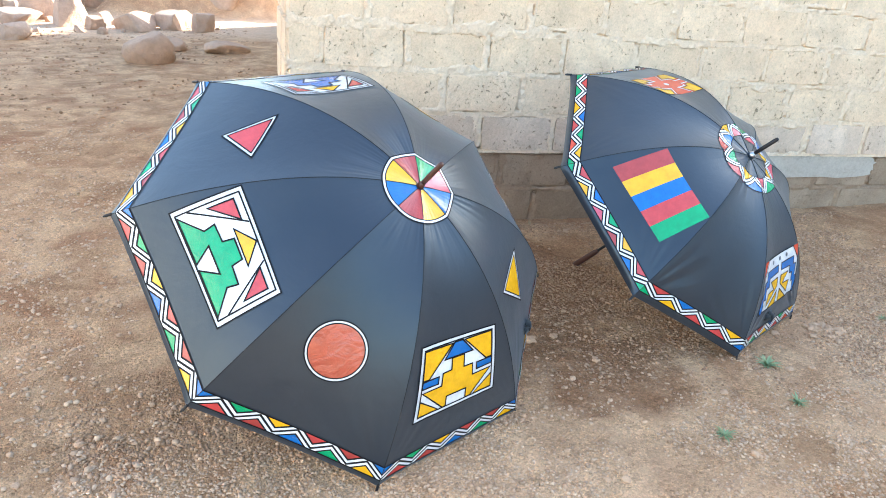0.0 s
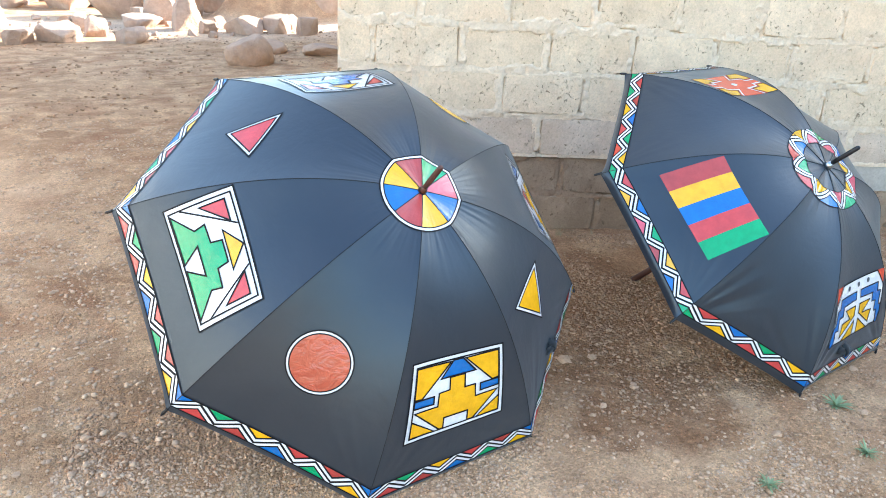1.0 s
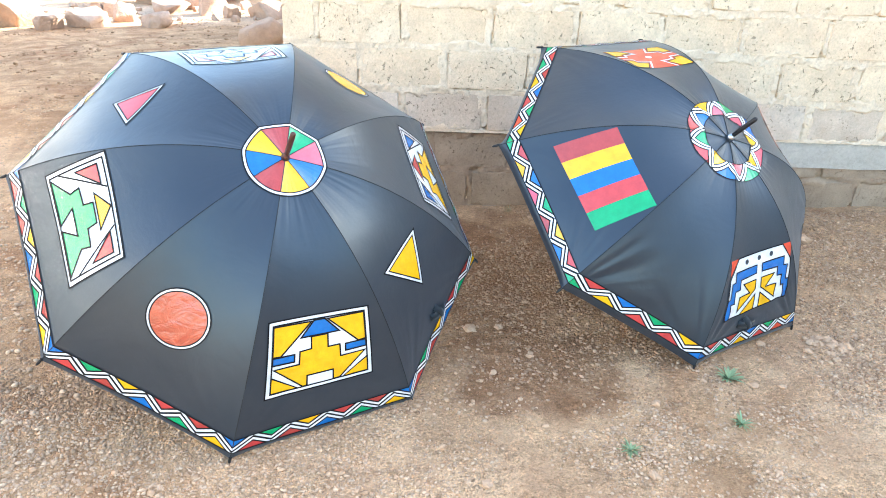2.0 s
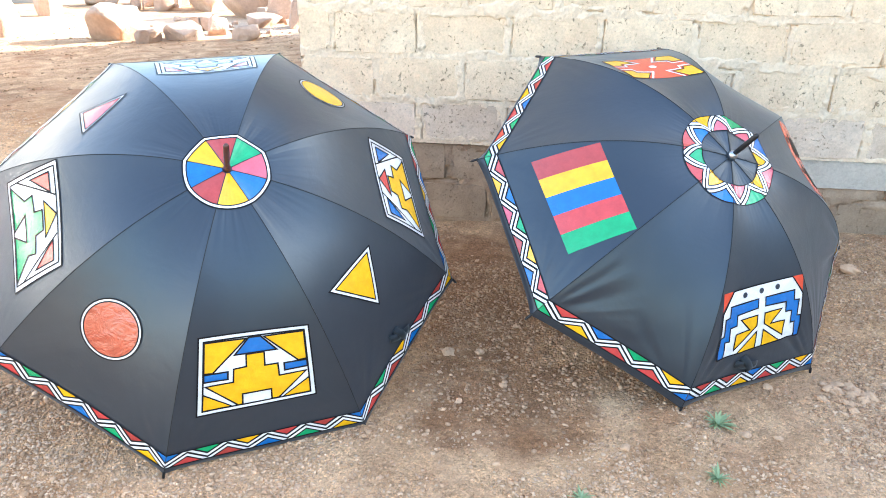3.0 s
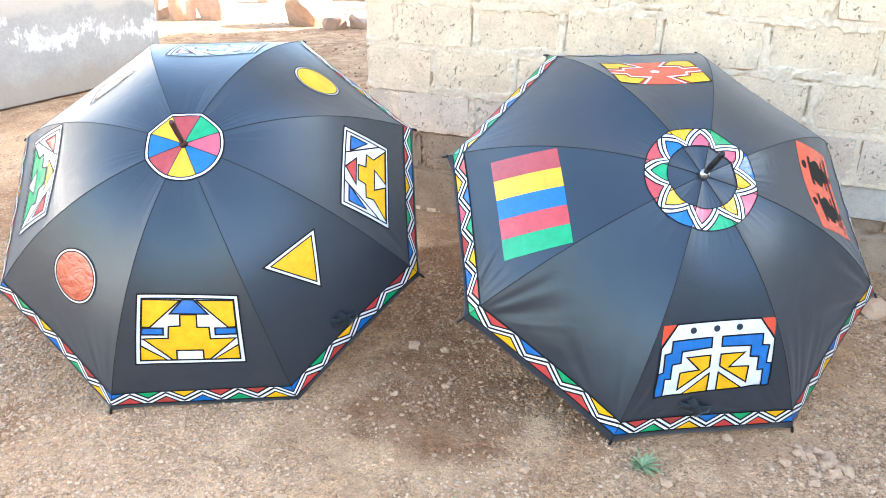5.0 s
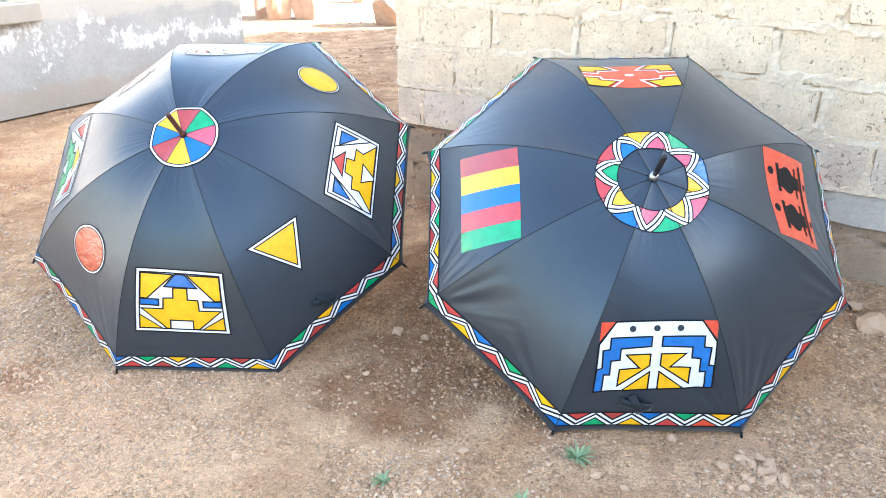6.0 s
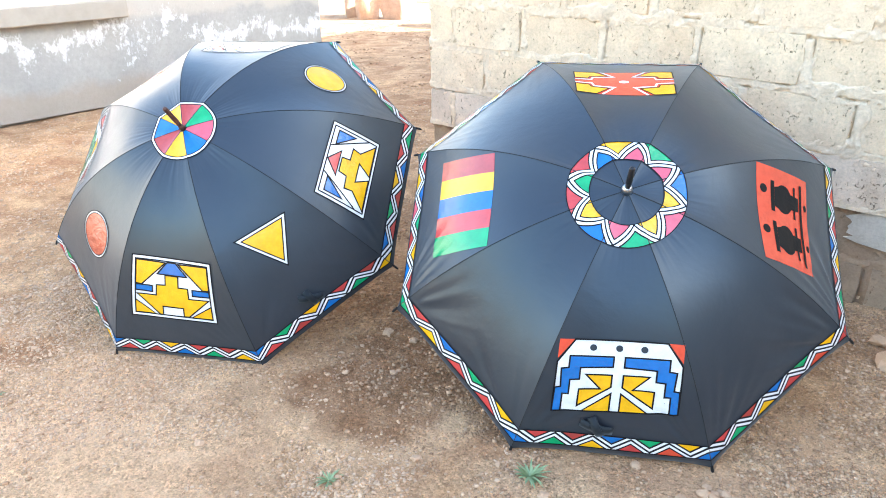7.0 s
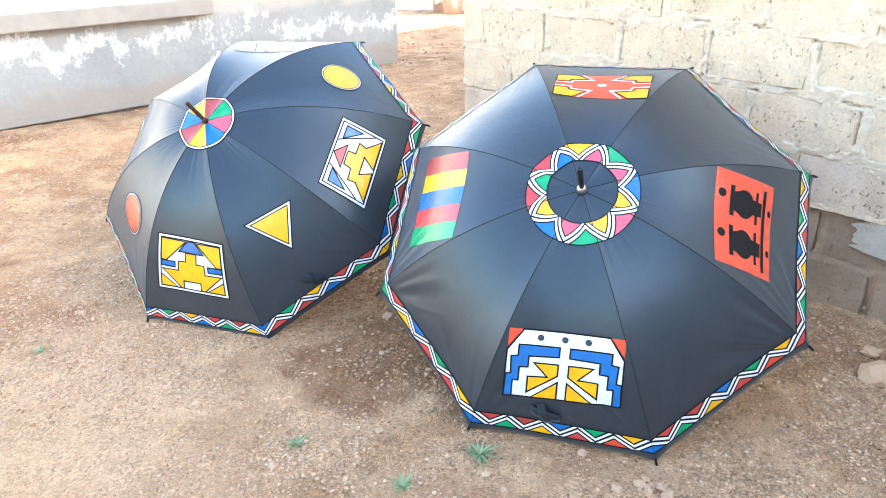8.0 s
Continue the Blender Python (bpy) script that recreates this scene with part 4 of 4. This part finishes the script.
def cross_motif(can, k, parent):
    """Scarlet field with four yellow stepped corners edged in white and a small white oval."""
    f = Field(can, k, parent, (-0.142, 0.527), (0.142, 0.515), (0.133, 0.372), (-0.135, 0.365))
    f.fill("motif_field", [EDGE], SCARLET, 0, "scarlet painted field")
    quarter = [(1.0, 1.0), (0.58, 1.0), (0.32, 0.55), (0.68, 0.48), (0.72, 0.30), (1.0, 0.30)]
    way = [(0.46, 1.0), (0.20, 0.46), (0.62, 0.40), (0.66, 0.17), (1.0, 0.17)]
    patches, edges = [], []
    for sx in (1, -1):
        for sy in (1, -1):
            patches.append([(sx * x, 0.5 + sy * y / 2) for x, y in quarter])
            edges.append([(sx * x, 0.5 + sy * y / 2) for x, y in way])
    f.fill("corner_patch", patches, YELLOW, 1)
    f.lines(edges, 0.0065, 1, WHITE, "white_line", closed=False)
    f.lines(patches, 0.003, 2)
    painted("oval", can, k, parent, [disc(*f.spot(0, 0.5), 0.014, 0.010, 24)], WHITE, 0.0015)


def pot_motif(can, k, parent):
    """Scarlet field with two black pot-like figures between bars."""
    f = Field(can, k, parent, (-0.134, 0.528), (0.140, 0.532), (0.135, 0.359), (-0.126, 0.372))
    f.fill("motif_field", [EDGE], SCARLET, 0, "scarlet painted field")
    for cx in (-0.45, 0.40):
        shapes = [[(cx + 0.30 * math.cos(q), 0.50 + 0.17 * math.sin(q)) for q in np.linspace(0, 2 * math.pi, 24)[:-1]],
                  [(cx - 0.32, 0.68), (cx + 0.32, 0.68), (cx + 0.32, 0.75), (cx - 0.32, 0.75)],
                  [(cx - 0.24, 0.60), (cx + 0.24, 0.60), (cx + 0.20, 0.68), (cx - 0.20, 0.68)],
                  [(cx - 0.14, 0.20), (cx + 0.14, 0.20), (cx + 0.16, 0.36), (cx - 0.16, 0.36)],
                  [(cx - 0.34, 0.27), (cx + 0.34, 0.27), (cx + 0.34, 0.31), (cx - 0.34, 0.31)],
                  [(cx - 0.44, 0.13), (cx + 0.44, 0.13), (cx + 0.44, 0.18), (cx - 0.44, 0.18)]]
        for i, sh in enumerate(shapes):
            f.fill("figure", [sh], BLACK, 1 + 0.35 * i)
        painted("dot", can, k, parent, [disc(*f.spot(cx + 0.1, 0.88), 0.012, 0.012, 20)], BLACK, 0.0015)
        painted("dot", can, k, parent, [disc(*f.spot(cx, 0.05), 0.010, 0.006, 16)], BLACK, 0.0015)


def zigzag_border(can, k, parent, colours, inner_first, hem, wide):
    """The painted band along the hem: a double white zigzag, lined in black, between coloured triangles."""
    s1, s0 = can.L - hem, can.L - hem - wide
    n = len(colours) - 1
    bow = lambda x, s: s - 0.003 * (1 - x * x)
    verts = []
    h = 2.0 / n
    for i in range(n + 1):
        x = i / n * 2 - 1
        inner = (i % 2 == 0) == inner_first
        verts.append((x, s1 - 0.0045 if inner else s0 + 0.0045))
        base, point = (s0, s1) if inner else (s1, s0)
        tri = [(x - h, base), (x + h, base), (x, point)]
        if i == 0:
            tri = [(x, base), (x + h, base), (x, point)]
        elif i == n:
            tri = [(x - h, base), (x, base), (x, point)]
        painted("border_triangle", can, k, parent, [tri], colours[i], 0.0008, hat=True, bend=bow)
    um = can.reach(can.L - hem - wide / 2)
    rs = np.random.RandomState(int(can.seed * 10) + k)
    flat = [(x * um + rs.uniform(-0.0016, 0.0016), s + rs.uniform(-0.0012, 0.0012)) for x, s in verts]
    flat = [(2 * flat[0][0] - flat[1][0], flat[1][1])] + flat + [(2 * flat[-1][0] - flat[-2][0], flat[-2][1])]
    for name, material, width, shift, off in (("zigzag_outline", BLACK, 0.0262, 0.0, 0.0013), ("zigzag_line", WHITE, 0.0062, -0.0058, 0.0018), ("zigzag_line", WHITE, 0.0062, 0.0058, 0.0018)):
        quads = [[(x / um, s) for x, s in q] for q in stroke(flat, width, False, shift)]
        painted(name, can, k, parent, quads, material, off, hat=True, band=(s0, s1), bend=bow)
    for edge in (s0, s1):
        line = [(-1, edge - 0.0016), (1, edge - 0.0016), (1, edge + 0.0016), (-1, edge + 0.0016)]
        painted("border_line", can, k, parent, [line], BLACK, 0.0021, hat=True, bend=bow)


def gore(can, k, parent):
    bm = bmesh.new()
    nu, ns = 64, 104
    grid = []
    for j in range(ns + 1):
        row = []
        for i in range(nu + 1):
            x = i / nu * 2 - 1
            s = 0.004 + (can.L - 0.003 * (1 - x * x) - 0.004) * j / ns
            row.append(bm.verts.new(can.at(k, x * can.reach(s), s)))
        grid.append(row)
    for j in range(ns):
        for i in range(nu):
            bm.faces.new((grid[j][i], grid[j + 1][i], grid[j + 1][i + 1], grid[j][i + 1]))
    return smooth(part("canopy_panel", bm, CLOTH, parent))


def strap(can, k, parent, u, s, turn):
    """A short crumpled closing strap lying on the cloth."""
    bm = bmesh.new()
    for a, length, high in ((turn, 0.085, 0.012), (turn + 0.9, 0.06, 0.018)):
        pts = []
        for i in range(9):
            t = i / 8
            du, ds = math.cos(a) * (t - 0.5) * length, math.sin(a) * (t - 0.5) * length
            z = 0.003 + high * math.sin(math.pi * t) ** 1.5 + 0.003 * math.sin(9 * t)
            wu, ws = -math.sin(a) * 0.011, math.cos(a) * 0.011
            pts.append([bm.verts.new(can.at(k, u + du + q * wu, s + ds + q * ws, z + e)) for q, e in ((-1, 0), (0, 0.002), (1, 0), (1, 0.0015), (0, 0.0035), (-1, 0.0015))])
        for p, q in zip(pts, pts[1:]):
            for i in range(6):
                bm.faces.new((p[i], p[(i + 1) % 6], q[(i + 1) % 6], q[i]))
        bm.faces.new(pts[0][::-1])
        bm.faces.new(pts[-1])
    bmesh.ops.recalc_face_normals(bm, faces=bm.faces)
    smooth(part("closing_strap", bm, SEAM, parent, "black cloth closing strap"))


def umbrella(can, apex, az, el, shaft, ferrule_material, ring_material, cap, label):
    a = Vector((math.cos(el) * math.cos(az), math.cos(el) * math.sin(az), math.sin(el)))
    right = UP.cross(a).normalized()
    up = a.cross(right)
    thing = tagged(new("umbrella"), label, "umbrella", "open umbrellas")
    thing.matrix_world = Matrix.Translation(apex) @ Matrix((right, up, a)).transposed().to_4x4()
    bm = bmesh.new()
    tube(bm, [(0, 0, 0.001), (0, 0, 0.012), (0, 0, 0.020)], [cap, cap * 0.87, cap * 0.6], 14)
    smooth(part("crown_cap", bm, ring_material, thing, "metal crown cap"))
    bm = bmesh.new()
    tube(bm, [(0, 0, 0.014), (0, 0, 0.05), (0, 0, 0.112), (0, 0, 0.117)], [0.0066, 0.0078, 0.0072, 0.0045], 12)
    smooth(part("ferrule", bm, ferrule_material, thing, "dark tapered ferrule"))
    bm = bmesh.new()
    tube(bm, [(0, 0, 0.0), (0, 0, -shaft + 0.15)], [0.006, 0.006], 10)
    part("shaft", bm, DARK_STEEL, thing, "black steel shaft")
    bm = bmesh.new()
    tube(bm, [(0, 0, -shaft + 0.16), (0, 0, -shaft + 0.14), (0, 0, -shaft + 0.03), (0, 0, -shaft + 0.008), (0, 0, -shaft)], [0.008, 0.0125, 0.0135, 0.0145, 0.009], 12)
    smooth(part("handle", bm, WOOD, thing, "straight dark brown wooden handle"))
    bm = bmesh.new()
    tube(bm, [(0, 0, -0.40), (0, 0, -0.45)], [0.011, 0.011], 10)
    part("runner", bm, DARK_STEEL, thing)
    for k in range(8):
        q = radians(can.turn - 112.5 + 45 * k)
        e = Vector((math.cos(q), math.sin(q), 0))
        line = [e * r - UP * (can.D * (r / can.R) ** can.p) for r in np.linspace(0.012, can.R + 0.004, 18)]
        bm = bmesh.new()
        tube(bm, [p - UP * 0.004 for p in line], [0.0016] * 18, 6)
        part("rib", bm, STEEL, thing)
        bm = bmesh.new()
        tube(bm, [p + UP * 0.0002 for p in line], [0.0013] * 18, 6)
        part("seam", bm, SEAM, thing)
        end = line[-1]
        way = (line[-1] - line[-2]).normalized()
        bm = bmesh.new()
        tube(bm, [end - way * 0.012, end + way * 0.006, end + way * 0.014], [0.004, 0.004, 0.0022], 8)
        part("rib_tip", bm, DARK_STEEL, thing)
        j = e * (can.R * 0.55) - UP * (can.D * 0.55**can.p + 0.006)
        bm = bmesh.new()
        tube(bm, [Vector((0, 0, -0.42)) + e * 0.008, j], [0.0016, 0.0016], 6)
        part("stretcher", bm, STEEL, thing)
    return thing


def cap_wheel(can, k, parent, colour):
    """One painted sector of the crown wheel, with its white rim."""
    s = 0.0915
    arc = [(x, s + 0.006 * (1 - x * x)) for x in np.linspace(-1, 1, 7)]
    painted("crown_sector", can, k, parent, [[(-1, 0.012), (1, 0.012)] + arc[::-1]], colour, 0.0008, hat=True)
    rim = lambda a, b: [[(p[0], p[1] + a), (q[0], q[1] + a), (q[0], q[1] + b), (p[0], p[1] + b)] for p, q in zip(arc, arc[1:])]
    painted("rim_line", can, k, parent, rim(0.0, 0.003) + rim(0.0085, 0.0125), BLACK, 0.0014, hat=True)
    painted("crown_rim", can, k, parent, rim(0.003, 0.0085), WHITE, 0.0014, hat=True)


def cap_star(can, k, parent, inner, inner_next, outer, outer_before):
    """One eighth of the crown ring: a double white zigzag, lined in black, between coloured triangles."""
    ring = lambda x, s: s * 0.924 / math.sqrt(0.8536 + 0.1464 * x * x)
    s0, s1 = 0.092, 0.150
    um = can.reach((s0 + s1) / 2)
    lay = lambda poly, paint: painted("ring_triangle", can, k, parent, [poly], paint, 0.0008, hat=True, bend=ring)
    lay([(-1.0, s0), (0.5, s0), (-0.5, s1), (-1.0, (s0 + s1) / 2)], inner)
    lay([(0.5, s0), (1.0, s0), (1.0, (s0 + s1) / 2)], inner_next)
    lay([(-0.5, s1), (1.0, s1), (1.0, (s0 + s1) / 2), (0.5, s0)], outer)
    lay([(-1.0, s1), (-0.5, s1), (-1.0, (s0 + s1) / 2)], outer_before)
    tip, dip = s1 - 0.0015, s0 + 0.0015
    zig = [(-1.5 * um, dip), (-0.5 * um, tip), (0.5 * um, dip), (1.5 * um, tip)]
    for name, material, width, shift, off in (("ring_outline", BLACK, 0.0236, 0.0, 0.0013), ("ring_zigzag", WHITE, 0.0066, -0.0053, 0.0018), ("ring_zigzag", WHITE, 0.0066, 0.0053, 0.0018)):
        quads = [[(x / um, s) for x, s in q] for q in stroke(zig, width, False, shift)]
        painted(name, can, k, parent, quads, material, off, hat=True, band=(s0, s1), bend=ring)
    for edge in (s0, s1):
        line = [(-1, edge - 0.0012), (1, edge - 0.0012), (1, edge + 0.0012), (-1, edge + 0.0012)]
        painted("ring_line", can, k, parent, [line], BLACK, 0.0021, hat=True, bend=ring)


def build_umbrella_one():
    can = Canopy(0.703, 0.391, 2.2, 1.7, 1.0, 0.009, {0: 0.7, 1: 0.9, 2: 0.6}, 0.0195, {})
    thing = umbrella(can, (-0.540, -0.346, 0.714), radians(-63.3), radians(46.3), 1.02, WOOD, WOOD, 0.0105, "open black umbrella painted with bright geometric motifs and zigzag hem")
    wheel = (YELLOW, BLUE, PINK, GREEN, MAROON, YELLOW, BLUE, MAROON)
    border = (RED, GREEN, MAROON, YELLOW, BLUE, RED, GREEN, MAROON, YELLOW)
    ends = (BLUE, BLUE, YELLOW, RED, GREEN, BLUE, BLUE, BLUE)
    special = {1: (BLUE, *border[:8], YELLOW), 2: (YELLOW, BLUE, RED, GREEN, MAROON, YELLOW, BLUE, RED, GREEN, RED)}
    for k in range(8):
        g = gore(can, k, thing)
        cap_wheel(can, k, g, wheel[k])
        zigzag_border(can, k, g, special.get(k, (ends[k], *border, ends[(k + 1) % 8])), k != 2, 0.0195, 0.0400)
        if k == 0:
            arrow_motif(can, k, g)
        elif k == 1:
            triangle_motif(can, k, g, YELLOW, (-0.087, 0.411), (0.093, 0.426), (0.0, 0.543))
            strap(can, k, g, -0.008, can.s(0.640), 0.5)
        elif k == 2:
            stepped_motif(can, k, g, YELLOW, RED, BLUE, (-0.156, 0.600), (0.131, 0.605), (0.145, 0.465), (-0.125, 0.454))
        elif k == 3:
            circle_motif(can, k, g, YELLOW, 0.008, 0.530, 0.078)
        elif k == 4:
            stepped_motif(can, k, g, BLUE, YELLOW, RED, (-0.165, 0.600), (0.135, 0.600), (0.130, 0.455), (-0.150, 0.455))
        elif k == 5:
            triangle_motif(can, k, g, RED, (-0.096, 0.440), (0.069, 0.451), (-0.008, 0.550))
        elif k == 6:
            stepped_motif(can, k, g, GREEN, YELLOW, RED, (-0.185, 0.597), (0.137, 0.597), (0.131, 0.455), (-0.163, 0.440))
        else:
            circle_motif(can, k, g, RUST, -0.016, 0.493, 0.080)


def build_umbrella_two():
    can = Canopy(0.665, 0.316, 2.4, 0.9, 4.0, 0.019, {7: 1.1, 0: 0.8, 1: 0.9, 2: 1.7}, 0.027, {5: 1.0, 6: 0.85})
    thing = umbrella(can, (0.795, 0.059, 0.696), radians(-60.2), radians(45.8), 0.96, DARK_STEEL, STEEL, 0.015, "open black umbrella painted with a striped flag and scarlet motifs")
    outer = (GREEN, PINK, BLUE, GREEN, YELLOW, RED, RED, BLUE)
    inner = (PINK, YELLOW, YELLOW, PINK, PINK, BLUE, GREEN, YELLOW)
    border = (RED, GREEN, MAROON, YELLOW, BLUE, RED, GREEN, SCARLET, YELLOW)
    ends = (BLUE, BLUE, RED, GREEN, RED, GREEN, GREEN, GREEN)
    special = {6: (GREEN, RED, YELLOW, BLUE, PINK, GREEN, MAROON, YELLOW, BLUE, RED, GREEN), 7: (GREEN, RED, YELLOW, BLUE, RED, GREEN, RED, YELLOW, BLUE)}
    for k in range(8):
        g = gore(can, k, thing)
        cap_star(can, k, g, inner[k], inner[(k + 1) % 8], outer[k], outer[k - 1])
        zigzag_border(can, k, g, special.get(k, (ends[k], *border, ends[(k + 1) % 8])), False, 0.027, 0.0420)
        if k == 0:
            terrace_motif(can, k, g)
            strap(can, k, g, -0.040, can.s(0.594), 0.2)
        elif k == 2:
            pot_motif(can, k, g)
        elif k == 4:
            cross_motif(can, k, g)
        elif k == 6:
            flag_motif(can, k, g)


build_umbrella_one()
build_umbrella_two()


# ---- weeds, straw and loose stones ----
def weed(x, y, size, leaves, seed):
    rs = np.random.RandomState(seed)
    bm = bmesh.new()
    for i in range(leaves):
        a, lean, length = rs.uniform(0, 6.28), rs.uniform(0.6, 1.45), size * rs.uniform(0.5, 1.15)
        d, side = Vector((math.cos(a), math.sin(a), 0)), Vector((-math.sin(a), math.cos(a), 0))
        wide = size * rs.uniform(0.035, 0.075)
        rows = []
        for t in (0.0, 0.3, 0.6, 0.85, 1.0):
            p = d * (length * t * math.sin(lean)) + UP * (length * (t * math.cos(lean) - 0.35 * t * t * math.sin(lean)) + 0.003)
            w = wide * (math.sin(math.pi * min(0.97, t * 0.9 + 0.08)) ** 0.8)
            rows.append([bm.verts.new(p - side * w), bm.verts.new(p + UP * w * -0.35), bm.verts.new(p + side * w)])
        for r0, r1 in zip(rows, rows[1:]):
            for j in range(2):
                bm.faces.new((r0[j], r0[j + 1], r1[j + 1], r1[j]))
    ob = smooth(part("weed", bm, LEAF, None))
    ob.location = (x, y, float(lie(x, y)) - 0.003)
    tagged(ob, "small green weed growing in the gravel", "weed", "weeds in the yard")


weed(0.785, -0.305, 0.060, 48, 1)
weed(0.735, -0.530, 0.044, 40, 2)
weed(0.393, -0.628, 0.046, 44, 3)
weed(1.507, -0.078, 0.030, 24, 4)
weed(-0.741, -1.004, 0.036, 26, 5)


def straw_tuft(x, y, size, blades, seed):
    rs = np.random.RandomState(seed)
    bm = bmesh.new()
    for i in range(blades):
        a, lean, length = rs.uniform(0, 6.28), rs.uniform(0.05, 0.6), size * rs.uniform(0.5, 1.0)
        root = Vector((rs.normal() * size * 0.12, rs.normal() * size * 0.12, 0))
        d = Vector((math.cos(a), math.sin(a), 0))
        pts = [root + d * (length * t * t * math.sin(lean)) + UP * length * t * math.cos(lean) for t in (0, 0.5, 1)]
        tube(bm, pts, [size * 0.012, size * 0.01, size * 0.003], 4)
    ob = part("dry_grass_tuft", bm, STRAW, None)
    ob.location = (x, y, float(lie(x, y)) - 0.01)
    tagged(ob, "tuft of dry straw-coloured grass", "grass", "dry grass")


straw_tuft(-6.6, 13.2, 0.6, 40, 5)
straw_tuft(0.25, 1.10, 0.07, 26, 6)
straw_tuft(0.42, 1.12, 0.05, 18, 7)


def loose_stones():
    rs = np.random.RandomState(21)
    kinds = []
    for i in range(6):
        bm = bmesh.new()
        bmesh.ops.create_icosphere(bm, subdivisions=2, radius=0.5)
        off = Vector(rs.uniform(0, 40, 3))
        for v in bm.verts:
            v.co *= 1 + 0.55 * noise.noise(v.co * 2.9 + off) + 0.2 * noise.noise(v.co * 7 + off)
        kinds.append(as_mesh("loose_stone", bm, STONE))
    spots = [(0.0, 0.0, 0.040), (0.10, 0.02, 0.030), (0.184, -0.168, 0.026), (1.40, 0.78, 0.11), (1.52, 0.72, 0.07), (1.33, 0.92, 0.06)]
    for i in range(18):
        spots.append((1.20 + rs.normal() * 0.045, -0.13 + rs.normal() * 0.04, rs.uniform(0.016, 0.034)))
    for i in range(240):
        x, y = rs.uniform(-1.6, 2.2), rs.uniform(-1.0, 1.05)
        if math.hypot(x + 0.193, y + 0.385) < 0.06:
            continue
        spots.append((x, y, rs.uniform(0.008, 0.018) if i % 8 else rs.uniform(0.018, 0.028)))
    for x, y, w in spots:
        ob = new("loose_stone", kinds[rs.randint(6)])
        ob.matrix_world = pose(x, y, float(lie(x, y)) + w * 0.12, rs.uniform(-20, 20), rs.uniform(-20, 20), rs.uniform(0, 360)) @ Matrix.Diagonal((w * 1.2, w, w * 0.62, 1))
        tagged(ob, "pale loose stone lying on the gravelly earth", "stone", "loose stones in the yard")


loose_stones()
